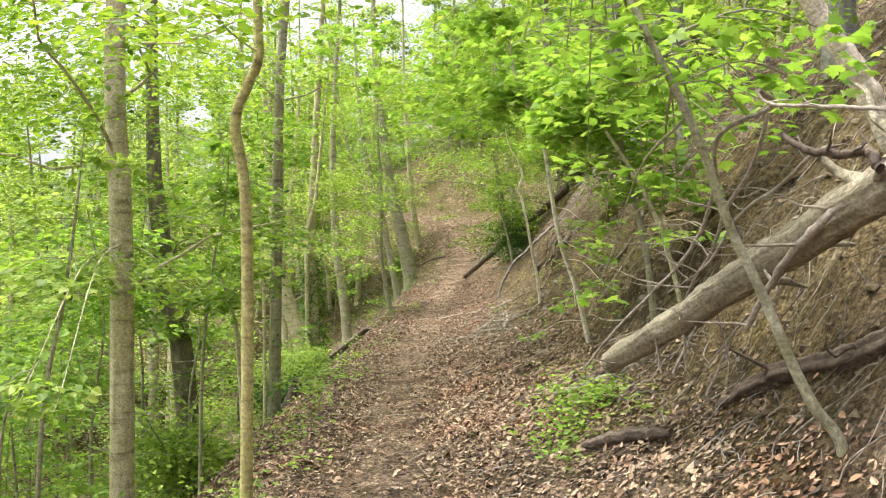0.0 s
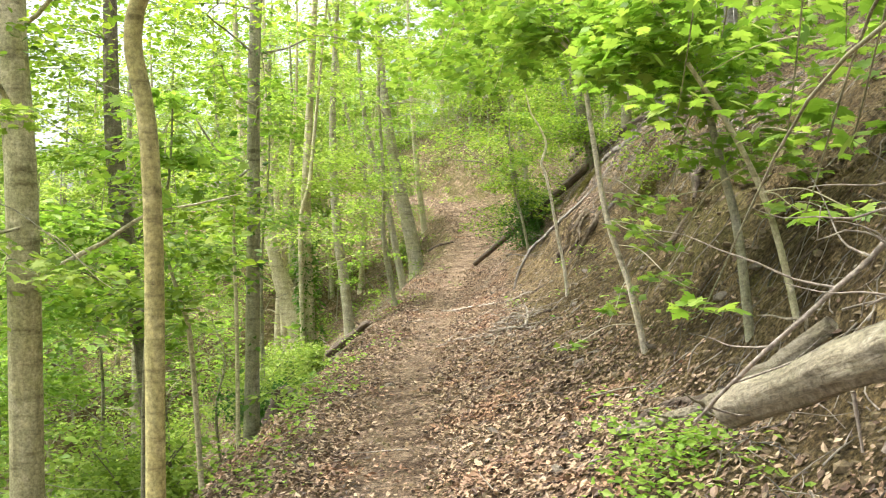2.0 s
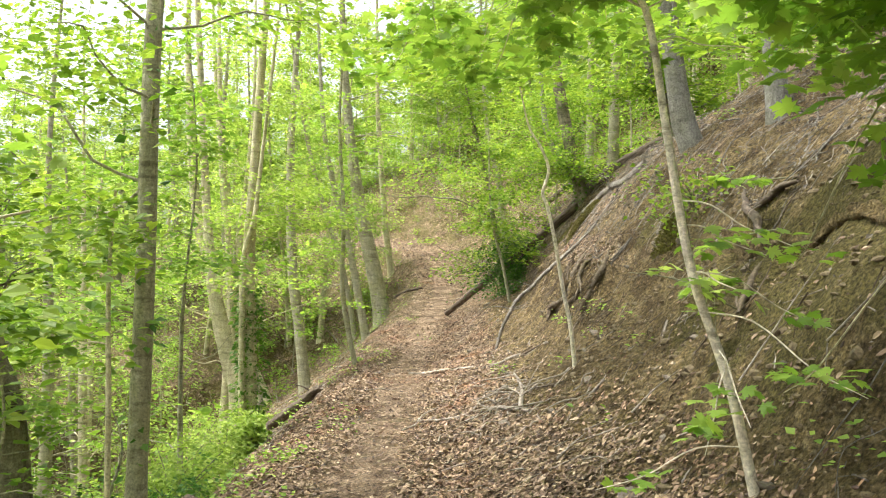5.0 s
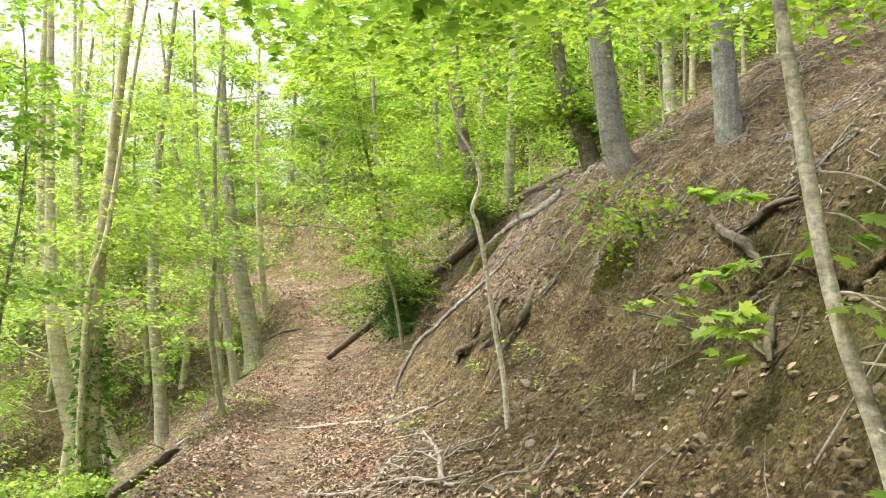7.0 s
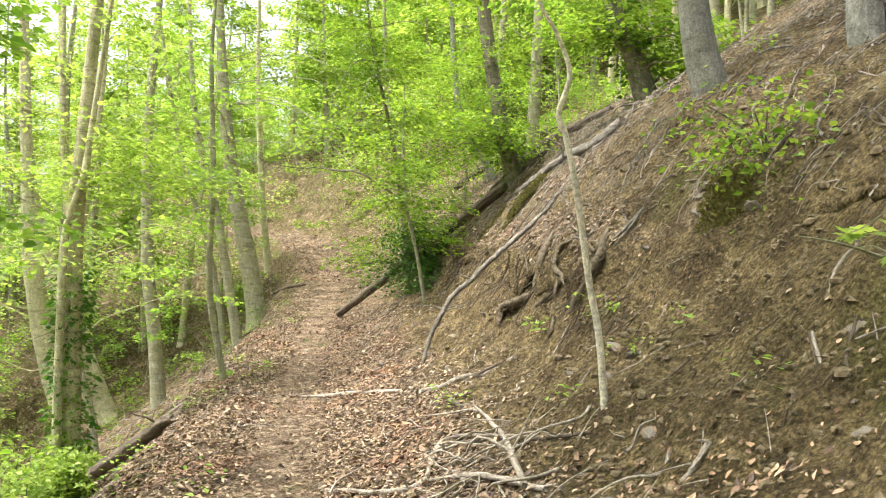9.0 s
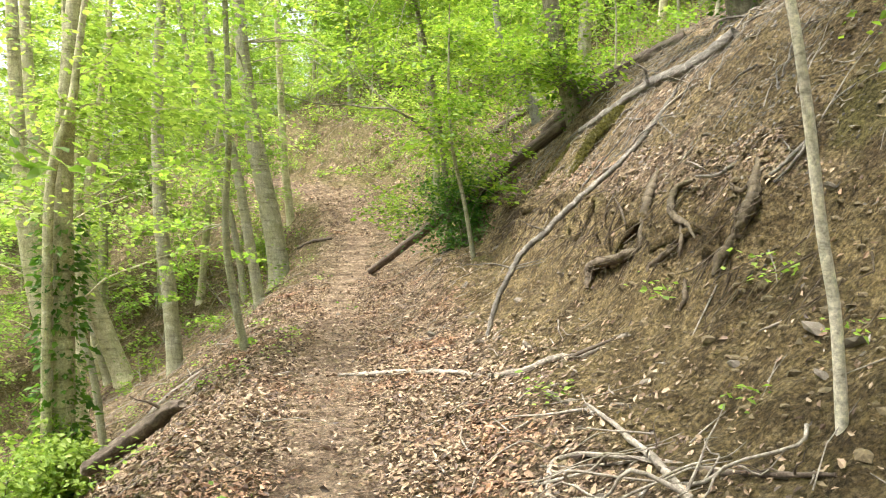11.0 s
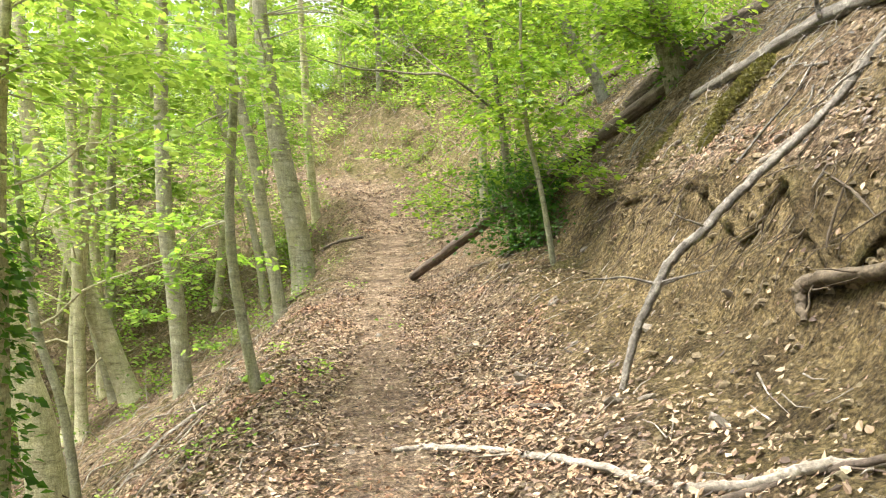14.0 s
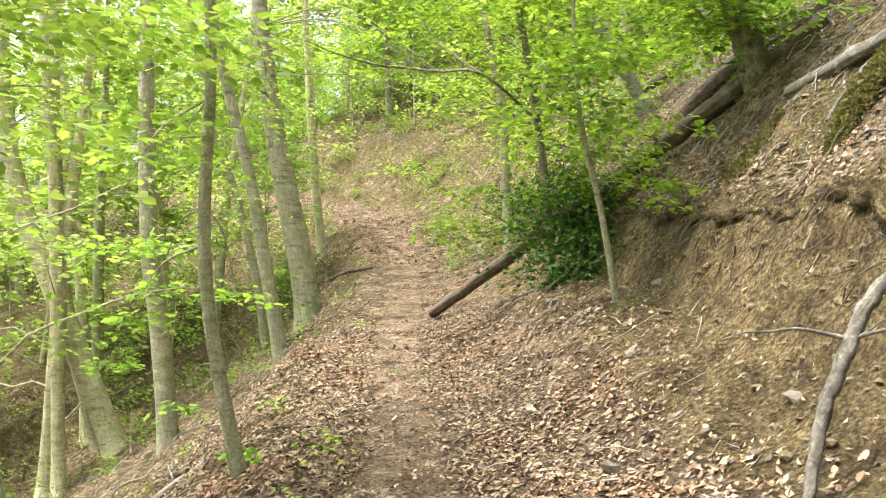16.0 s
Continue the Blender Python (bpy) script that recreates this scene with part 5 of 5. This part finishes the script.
deadwood("fallen_branch", [(1.64, 35.81), (2.24, 35.91), (2.75, 36.38)], [0.03, 0.04, 0.03], "dark stick beside a fallen trunk", ROT_WOOD, 0, 0.02)
deadwood("fallen_branch", [(0.76, 24.93), (1.34, 25.0), (1.74, 24.84)], [0.012, 0.02, 0.012], "dark stick in the leaf litter", ROT_WOOD, 2, 0.01)
deadwood("fallen_log", [(-1.6, 17.6, -0.06), (-1.7, 17.72, -0.12), (-1.95, 17.9, -0.34), (-2.25, 17.98, -0.57), (-2.5, 18.05, -0.77)], [0.04, 0.085, 0.1, 0.08], "brown rotting log with a broken end at the trail edge", ROT_WOOD, 3)
deadwood("fallen_branch", [(-2.98, 21.91), (-2.67, 23.32), (-1.96, 23.66)], [0.03, 0.04, 0.03], "long bleached pole lying downhill", DEAD_WOOD, 0, 0.016)
deadwood("fallen_branch", [(-2.45, 32.7), (-1.89, 32.69), (-1.08, 28.61)], [0.03, 0.04, 0.03], "dark branch at the trail edge", ROT_WOOD, 3, 0.024)
deadwood("fallen_branch", [(-0.88, 35.76), (-0.4, 34.04), (0.1, 33.63)], [0.05, 0.06, 0.04], "dark branch at the trail edge", ROT_WOOD, 1, 0.026)
deadwood("fallen_branch", [(-3.54, 27.23), (-2.79, 25.38), (-2.14, 23.6)], [0.04, 0.05, 0.04], "dark branch at the trail edge", ROT_WOOD, 2, 0.026)


deadwood("fallen_log", [(4.6, 33.4, 4.52), (5.19, 32.8, 4.98), (6.29, 32.4, 5.68), (7.6, 32.0, 6.55)], [0.12, 0.13, 0.14], "dark fallen trunk on the upper slope", ROT_WOOD, 2)
deadwood("fallen_log", [(3.75, 24.95), (4.25, 24.6), (4.9, 24.2), (5.8, 23.4)], [0.1, 0.12, 0.13], "dark fallen trunk on the upper slope", ROT_WOOD, 2, 0.06)
deadwood("dead_branch", [(1.75, 24.6, 3.2), (0.88, 23.7, 3.55), (0.42, 23.9, 3.62), (0.04, 24.1, 3.68), (-0.3, 23.7, 3.6), (-0.67, 23.3, 3.58), (-1.05, 23.1, 3.66)], [0.022, 0.02, 0.014, 0.006], "thin dark bare branch reaching over the trail", DARK_BARK, 7)
deadwood("dead_branch", [(0.88, 23.7, 3.55), (0.6, 24.0, 3.82), (0.35, 24.2, 4.1), (0.1, 24.3, 4.5)], [0.016, 0.012, 0.005], "thin dark bare branch reaching over the trail", DARK_BARK, 4)


def stump(x, y, radius, tall):
    """A rotten stump with a ragged top."""
    rng = np.random.default_rng(77)
    base = np.array((x, y, height(x, y) - 0.1))
    v, f = tube(smooth_line([(0, 0, 0), (0.01, 0, tall * 0.5), (0.03, 0.01, tall + 0.1)], 4), [radius * 1.2, radius, radius * 0.9], 16, 0.06, rng, 0.4)
    top = v[:, 2] > tall * 0.85
    v[top, 2] += rng.normal(0, 0.04, int(top.sum()))
    ob = tagged(new("tree_stump"), "rotten broken tree stump beside the trail", "stump")
    ob.location = base
    part("bole", quick_mesh("bole", v, f, ROT_WOOD, True), ob)


stump(-2.08, 11.65, 0.14, 0.28)


def moss_cushion(x, y, wide, deep, thick, number, seed):
    """A bulging mat of moss tufts on the ground."""
    rng = np.random.default_rng(seed)
    a, r = rng.uniform(0, 2 * math.pi, number), rng.uniform(0, 1, number) ** 0.6
    gx, gy = np.cos(a) * r, np.sin(a) * r
    fx, fy = x + wide * gx, y + deep * gy
    ragged = np.array([noise.noise((p * 3, q * 3, seed)) for p, q in zip(fx, fy)])
    keep = r + 0.7 * ragged < 0.85
    fx, fy, r = fx[keep], fy[keep], r[keep]
    n = len(fx)
    pos = np.stack([fx, fy, ground_z(fx, fy) + thick * (1 - r ** 2) * rng.uniform(0.2, 1, n)], -1)
    out = rng.normal(0, 0.7, (n, 3)) + (-0.5, 0, 0.5)
    tagged(new("moss_cushion", quick_mesh("moss_cushion", *leaves(pos, out, rng.normal(0, 1, (n, 3)) + (-0.5, 0, 1), rng.uniform(0.02, 0.055, n)), MOSS)),
           "olive green moss cushion growing on the bank", "moss")


moss_cushion(3.12, 20.3, 0.34, 0.34, 0.2, 4500, 5)
moss_cushion(2.85, 13.95, 0.22, 0.35, 0.07, 1500, 6)
moss_cushion(3.0, 21.8, 0.25, 0.4, 0.07, 1500, 7)


# ---- litter, twigs, stones, small plants ----
def scatter(rng, number, weigh, reach=(2.2, 33, 1.6, -8.5, 8.5)):
    """Places on the ground near the trail, thinned by weigh(u, s); reach: first y, depth, crowding towards it, x from and to."""
    out_x, out_y = [], []
    have = 0
    while have < number:
        y = reach[0] + reach[1] * rng.uniform(0, 1, number) ** reach[2]
        x = rng.uniform(*reach[3:], number)
        u, s = path_coords(x, y)
        keep = rng.uniform(0, 1, number) < weigh(u, s)
        out_x.append(x[keep])
        out_y.append(y[keep])
        have += int(keep.sum())
    x, y = np.concatenate(out_x)[:number], np.concatenate(out_y)[:number]
    return np.stack([x, y, ground_z(x, y)], -1)


def litter_share(u, s):
    share = np.interp(u, [-9, -5, -2, -0.9, -0.45, -0.24, 0.16, 0.45, 1.8, 2.2, 9], [0.85, 0.95, 0.95, 0.95, 0.8, 0.15, 0.15, 1.0, 0.85, 0.05, 0.05])
    thin = np.interp(u, [0.9, 1.3, 1.8, 2.2], [1.0, 0.55, 0.12, 0.05])
    share = np.where(s > 9, np.minimum(share, np.interp(s, [9, 12], [1, 0]) + thin), share)
    top = np.interp(s, [13, 15.5, 26, 30], [3.4, 2.55, 2.6, 3.2])
    share = np.maximum(share, 0.95 * np.clip((u - top) / 0.4, 0, 1) * np.interp(u, [5, 9], [1, 0.5]))
    clump = 0.8 + 0.2 * np.sin(1.7 * u + 0.9 * s + np.sin(1.3 * s)) * np.sin(2.3 * s - 1.1 * u)
    return share * clump


def lay_leaves(name, n, seed, share, reach, shape, face, small, spread, label, material=LITTER):
    rng = np.random.default_rng(seed)
    pos = scatter(rng, n, share, reach)
    pos[:, 2] += rng.uniform(0.003, 0.03, n)
    a = rng.uniform(0, 2 * math.pi, n)
    out = np.stack([np.cos(a), np.sin(a), rng.normal(0, 0.35, n)], -1)
    slope = np.interp(path_coords(pos[:, 0], pos[:, 1])[0], [-1.2, -0.8, 0.6, 2.0], [0.6, 0.0, 0.2, 0.9])
    out[:, 2] += out[:, 0] * slope
    up = np.stack([-slope, 0 * slope, 1 + 0 * slope], -1) + rng.normal(0, 0.45, (n, 3))
    up[rng.uniform(0, 1, n) < 0.4] *= -1
    size = small + spread * rng.uniform(0, 1, n) ** 1.4
    me = quick_mesh(name, *leaves(pos, out, up, size, shape, face, rng.uniform(0.45, 1.25, n)), material)
    tagged(new(name, me), label, "leaf litter", kind="stuff")


def lay_litter():
    near = lambda u, s: litter_share(u, s) * (np.abs(u) < 3.0)
    low = lambda u, s: litter_share(u, s) * ((u < 2.3) | (s > 30))
    above = lambda u, s: litter_share(u, s) * (u > 2.3) * (s < 32)
    kite = np.array([(0, 0, 0), (0.3, 0.58, 0.12), (0.05, 1, -0.05), (-0.26, 0.4, 0.08)])
    lay_leaves("leaf_litter", 130000, 900, near, (2.4, 24, 1.15, -3.6, 3.0), kite, OVAL_FACE, 0.02, 0.03, "broken dry brown leaves beside the trail")
    lay_leaves("whole_leaves", 40000, 909, near, (2.4, 24, 1.15, -3.6, 3.0), FOLDED, FOLDED_FACE, 0.035, 0.035, "curled dry tan beech leaves beside the trail")
    lay_leaves("slope_litter", 85000, 908, low, (6, 34, 1.2, -8.5, 8.5), kite, OVAL_FACE, 0.035, 0.04, "dry brown and tan fallen leaves on the slopes")
    lay_leaves("upper_litter", 60000, 912, above, (4, 28, 1.1, 1.5, 8.5), kite, OVAL_FACE, 0.02, 0.036, "weathered grey leaves and bark scraps on the upper slope", GREY_LITTER)


def lay_twigs():
    rng = np.random.default_rng(901)
    n = 3200
    pos = scatter(rng, n, lambda u, s: np.interp(u, [-4, -1, -0.4, 0.3, 0.9, 2, 2.4, 3.2, 3.6, 7], [0.4, 0.5, 0.05, 0.05, 0.8, 0.6, 0.25, 0.3, 1.0, 0.8]))
    heap = Pile()
    for p in pos:
        a, length = rng.uniform(0, 2 * math.pi), 0.12 + 0.5 * rng.uniform(0, 1) ** 2.5
        ends = np.array([(p[0] - math.cos(a) * length / 2, p[1] - math.sin(a) * length / 2), (p[0] + math.cos(a) * length / 2, p[1] + math.sin(a) * length / 2)])
        z = base_height(ends[:, 0], ends[:, 1])
        z = z + (p[2] - z.mean()) + rng.uniform(0.005, 0.05, 2)
        mid = np.array((p[0], p[1], z.mean())) + rng.normal(0, 0.04, 3) * length
        heap.add(*tube([(*ends[0], z[0]), mid, (*ends[1], z[1])], [rng.uniform(0.003, 0.009), 0.002], 4))
    tagged(new("twig_litter", heap.mesh("twig_litter", DEAD_WOOD, True)), "small dry twigs strewn over the forest floor", "twigs", kind="stuff")


def lay_rootlets():
    rng = np.random.default_rng(903)
    n = 500
    pos = scatter(rng, n, lambda u, s: np.interp(u, [2.3, 2.45, 2.7, 2.8], [0, 1, 1, 0]) * np.interp(s, [13, 15, 25, 28], [0.15, 1, 1, 0]))
    heap = Pile()
    for p in pos:
        drop = rng.uniform(0.06, 0.28)
        q = p + (rng.normal(-0.06, 0.05), rng.normal(0, 0.05), -drop * 0.6)
        e = q + (rng.normal(-0.08, 0.05), rng.normal(0, 0.06), -drop * 0.5)
        heap.add(*tube([p + (-0.02, 0, 0.02), q + (-0.04, 0, 0), e + (-0.04, 0, 0)], [rng.uniform(0.003, 0.008), 0.0015], 4))
    tagged(new("hanging_rootlets", heap.mesh("rootlets", ROOT_BARK, True)), "fine brown roots hanging from the broken edge of the bank", "roots", kind="stuff")


def bank_lip(name, knots, thick, seed):
    """A ragged mat of soil and roots that juts out along the broken edge of the bank; knots: way along the trail and distance from it."""
    rng = np.random.default_rng(seed)
    way = np.arange(knots[0][0], knots[-1][0], 0.07)
    off = np.interp(way, *zip(*knots)) + np.array([0.14 * noise.noise((0.2, w * 1.3, 5.0)) + 0.06 * noise.noise((0.2, w * 4.0, 9.0)) for w in way])
    x = np.interp(way, [p[1] for p in PATH_LINE], [p[0] for p in PATH_LINE]) + off
    line = np.stack([x, way, 0.35 * base_height(x, way) + 0.65 * ground_z(x, way) - 0.02], -1)
    size = np.array([thick * (1 + 0.8 * noise.noise((3.0, w * 2.0, 1.0))) for w in way])
    size[0] = size[-1] = 0.01
    v, f = tube(line, list(size), 14, 0.2, rng)
    me = quick_mesh(name, v, f, GROUND, True)
    me.color_attributes.new("zone", "FLOAT_COLOR", "POINT").data.foreach_set("color", np.tile(np.array((0, 1, 0.3, 1), np.float32), len(v)))
    tagged(new(name, me), "ragged overhanging edge of soil and roots along the bank", "bank edge", kind="structure")


bank_lip("bank_edge", [(15.2, 2.55), (17, 2.5), (20, 2.6), (24, 2.65), (25.5, 2.6)], 0.055, 910)
bank_lip("bank_edge", [(5.5, 3.1), (8, 3.0), (11, 3.25), (12.8, 3.3)], 0.05, 911)


def stone_mesh(rng, size):
    bm = bmesh.new()
    bmesh.ops.create_icosphere(bm, subdivisions=1, radius=size)
    for v in bm.verts:
        v.co = Vector((v.co.x * 1.3, v.co.y, v.co.z * 0.45)) * rng.uniform(0.75, 1.2)
    me = bpy.data.meshes.new("stone")
    bm.to_mesh(me)
    bm.free()
    me.materials.append(STONE)
    return me


def lay_stones():
    rng = np.random.default_rng(904)
    kinds = [stone_mesh(rng, 1.0) for _ in range(8)]
    share = lambda u, s: np.interp(u, [-1, -0.5, 0.5, 1.5, 2.2, 4, 5], [0.2, 0.4, 0.3, 0.6, 1.0, 0.8, 0.2])
    for p in scatter(rng, 150, share):
        ob = tagged(new("stone", kinds[rng.integers(8)]), "small flat grey-brown stone lying on the soil", "stone", "stones on the ground")
        size = 0.02 + 0.05 * rng.uniform(0, 1) ** 2
        ob.matrix_basis = pose(*p, rng.normal(0, 15), rng.normal(-20, 15), rng.uniform(0, 360)) @ Matrix.Scale(size, 4)
    for p in scatter(rng, 34, lambda u, s: np.interp(u, [0.5, 0.9, 1.8, 3.2, 3.6], [0, 0.5, 1, 1, 0]), (9, 14, 1.0, 0.5, 4.0)):
        ob = tagged(new("stone", kinds[rng.integers(8)]), "flat grey-brown stone half buried in the bank", "stone", "stones on the ground")
        ob.matrix_basis = pose(*p, rng.normal(0, 15), rng.normal(-30, 12), rng.uniform(0, 360)) @ Matrix.Scale(rng.uniform(0.035, 0.085), 4)
    n = 16000
    pos = scatter(rng, n, lambda u, s: np.interp(u, [-1, -0.5, 0.5, 1.5, 2.2, 4, 5], [0.1, 0.5, 0.5, 0.3, 1.0, 0.8, 0.2]))
    size = 0.004 + 0.03 * rng.uniform(0, 1, n) ** 4
    corner = np.array([(1, 0, 0), (0, 1, 0), (-1, 0, 0), (0, -1, 0), (0, 0, 0.8)])
    v = pos[:, None] + size[:, None, None] * corner[None] * rng.uniform(0.5, 1.5, (n, 5, 1))
    f = (np.arange(n) * 5)[:, None, None] + np.array([(0, 1, 4), (1, 2, 4), (2, 3, 4), (3, 0, 4)])[None]
    tagged(new("soil_crumbs", quick_mesh("crumbs", v.reshape(-1, 3), f.reshape(-1, 3), CLOD)), "crumbs of soil and gravel on the bare bank and trail", "gravel", kind="stuff")


def lay_herbs():
    rng = np.random.default_rng(905)
    pos = scatter(rng, 230, lambda u, s: np.interp(u, [-5, -1.4, -0.8, -0.45, 0.8, 1.3, 2, 5], [0.5, 1.0, 0.8, 0, 0.03, 0.2, 0.1, 0.06]))
    spots = [(1.0, 7.6), (1.2, 7.2), (1.02, 6.4), (1.14, 6.0), (1.28, 5.85), (0.88, 5.8), (1.12, 6.6), (1.2, 6.2), (0.95, 6.9), (1.08, 5.6), (1.53, 13.75), (1.97, 13.5), (1.93, 12.04), (1.89, 15.4), (2.14, 14.5)]
    pos = np.concatenate([pos, [(x, y, height(x, y)) for x, y in spots]])
    patch = np.stack([rng.normal(1.05, 0.16, 22), rng.normal(5.8, 0.5, 22)], -1)
    pos = np.concatenate([pos, np.column_stack([patch, ground_z(*patch.T)])])
    edge = scatter(rng, 55, lambda u, s: np.interp(u, [-1.6, -1.35, -0.85, -0.65], [0, 1, 1, 0]), (3.5, 9, 1.0, -3, 0))
    pos = np.concatenate([pos, edge])
    heap = Pile()
    for p in pos:
        n = int(rng.integers(8, 45))
        q = p + rng.normal(0, 0.11, (n, 3)) * (1, 1, 0.3) + np.stack([np.zeros(n), np.zeros(n), rng.uniform(0.02, 0.14, n)], -1)
        a = rng.uniform(0, 2 * math.pi, n)
        heap.add(*leaves(q, np.stack([np.cos(a), np.sin(a), rng.uniform(-0.2, 0.6, n)], -1), np.array((0, 0, 1)) + rng.normal(0, 0.4, (n, 3)), rng.uniform(0.025, 0.07, n)))
    tagged(new("ground_herbs", heap.mesh("herbs", MAPLE_LEAF)), "low green seedlings and herbs on the forest floor", "herbs", kind="stuff")


def far_floor():
    """Litter and green brush on the hillside past the bend."""
    rng = np.random.default_rng(906)
    n = 26000
    x, y = rng.uniform(-10, 14, n), rng.uniform(34, 64, n)
    pos = np.stack([x, y, ground_z(x, y) + rng.uniform(0.005, 0.05, n)], -1)
    a = rng.uniform(0, 2 * math.pi, n)
    out = np.stack([np.cos(a), np.sin(a), rng.normal(0, 0.3, n)], -1)
    up = np.array((-0.2, -0.4, 1)) + rng.normal(0, 0.3, (n, 3))
    tagged(new("hillside_litter", quick_mesh("hillside_litter", *leaves(pos, out, up, rng.uniform(0.05, 0.12, n), OVAL * (1.1, 1, 3)), LITTER)),
           "dry leaves strewn over the hillside past the bend", "leaf litter", kind="stuff")
    heap, wood = Pile(), Pile()
    for _ in range(2100):
        x, y = rng.uniform(-26, 13), rng.uniform(30, 64)
        u, s = (float(q) for q in path_coords(x, y))
        if -1.3 < u < 0.9 or (u < 0 and rng.uniform() < 0.65) or (s > 39 and 0 < u < 2 and rng.uniform() < 0.8):
            continue
        p = np.array((x, y, height(x, y)))
        m, w = int(rng.integers(25, 90)), rng.uniform(0.25, 0.7)
        q = p + rng.normal(0, w * 0.5, (m, 3)) * (1, 1, 0) + np.stack([np.zeros(m), np.zeros(m), rng.uniform(0.03, w * 1.3, m)], -1)
        a = rng.uniform(0, 2 * math.pi, m)
        heap.add(*leaves(q, np.stack([np.cos(a), np.sin(a), rng.uniform(-0.4, 0.4, m)], -1), np.array((0, 0, 1)) + rng.normal(0, 0.4, (m, 3)), rng.uniform(0.06, 0.13, m)))
        for _ in range(2):
            e = p + rng.normal(0, w, 3) * (1, 1, 0) + (0, 0, w * rng.uniform(0.3, 1.6))
            wood.add(*tube([p - (0, 0, 0.05), (p + e) / 2 + rng.normal(0, 0.05, 3), e], [0.014, 0.004], 4))
    tagged(new("hillside_brush", heap.mesh("hillside_brush", BEECH_LEAF)), "low green brush on the hillside past the bend", "brush", kind="stuff")
    tagged(new("hillside_sticks", wood.mesh("hillside_sticks", DEAD_WOOD, True)), "thin bare sticks on the hillside past the bend", "twigs", kind="stuff")


def stick_heap(name, label, material, spots, seed, reach, thick, lift):
    """Curved dead sticks lying across one another on the ground; spots: places on the plan."""
    rng = np.random.default_rng(seed)
    n = len(spots)
    a = rng.uniform(0, 2 * math.pi, n)
    half = rng.uniform(*reach, n) / 2
    d = np.stack([np.cos(a), np.sin(a)], -1) * half[:, None]
    e0, e1 = spots - d, spots + d
    z0, zc, z1 = ground_z(*e0.T), ground_z(*spots.T), ground_z(*e1.T)
    z0, z1 = z0 + 0.01, z1 + rng.uniform(0, lift, n)
    zc = np.maximum(zc + 0.01, (z0 + z1) / 2) + rng.uniform(0, 0.3 * lift, n)
    heap = Pile()
    for i in range(n):
        p0, mid, p1 = np.array((*e0[i], z0[i])), np.array((*spots[i], zc[i])), np.array((*e1[i], z1[i]))
        bend = rng.normal(0, 0.16, (2, 3)) * half[i]
        heap.add(*tube(smooth_line([p0, (p0 + mid) / 2 + bend[0], mid, (mid + p1) / 2 + bend[1], p1], 3), [rng.uniform(*thick), 0.002], 5))
    tagged(new(name, heap.mesh(name, material, True)), label, "brushwood", kind="stuff")


def lay_debris():
    """Dead sticks round the fallen log, on the trail's litter and along the upper slope."""
    rng = np.random.default_rng(907)
    place = lambda n, x0, x1, y0, y1: np.stack([rng.uniform(x0, x1, n), rng.uniform(y0, y1, n)], -1)
    stick_heap("brushwood", "tangled bleached dead sticks on the bank round a fallen log", DEAD_WOOD, place(120, 1.3, 2.9, 3.0, 7.6), 920, (0.1, 0.45), (0.002, 0.006), 0.1)
    stick_heap("brushwood", "tangled grey dead sticks on the bank round a fallen log", GREY_WOOD, place(110, 1.3, 2.9, 3.0, 8.2), 925, (0.1, 0.45), (0.002, 0.007), 0.06)
    upper = place(300, 0, 1, 11, 24)
    upper[:, 0] = 2.85 + 2.6 * upper[:, 0] ** 1.3
    stick_heap("brushwood", "tangled bleached dead sticks on the upper slope", DEAD_WOOD, upper, 921, (0.1, 0.5), (0.003, 0.008), 0.06)
    upper = place(105, 2.75, 4.6, 11, 23)
    stick_heap("brushwood", "dark rotting sticks on the upper slope", GREY_WOOD, upper, 922, (0.2, 0.9), (0.006, 0.016), 0.08)
    pile = np.stack([rng.normal(0.85, 0.32, 38), rng.normal(13.4, 0.7, 38)], -1)
    stick_heap("brushwood", "heap of bleached dead sticks lying on leaf litter", DEAD_WOOD, pile, 923, (0.2, 0.8), (0.005, 0.014), 0.1)
    left = place(170, -6.5, -1.5, 14, 34)
    stick_heap("brushwood", "dead sticks lying on the slope below the trail", DEAD_WOOD, left, 924, (0.3, 1.6), (0.006, 0.018), 0.1)


def lay_clods():
    """Lumps of earth broken out of the bank."""
    rng = np.random.default_rng(930)
    bm = bmesh.new()
    bmesh.ops.create_icosphere(bm, subdivisions=1, radius=1)
    ball = np.array([v.co[:] for v in bm.verts])
    tri = np.array([[v.index for v in f.verts] for f in bm.faces])
    bm.free()
    n = 5200
    pos = scatter(rng, n, lambda u, s: np.interp(u, [1.3, 2.0, 3.2, 4.0], [0, 1, 1, 0]), (4, 24, 1.0, 0.5, 4.5))
    size = 0.008 + 0.034 * rng.uniform(0, 1, n) ** 3
    v = pos[:, None] + size[:, None, None] * ball[None] * rng.uniform(0.7, 1.3, (n, len(ball), 1)) * rng.uniform(0.6, 1.4, (n, 1, 3)) * (1, 1, 0.7)
    f = (np.arange(n) * len(ball))[:, None, None] + tri[None]
    tagged(new("soil_clods", quick_mesh("clods", v.reshape(-1, 3), f.reshape(-1, 3), CLOD)), "lumps of brown earth broken out of the bank", "soil", kind="stuff")


lay_clods()
lay_litter()
far_floor()
lay_debris()
lay_twigs()
lay_rootlets()
lay_stones()
lay_herbs()
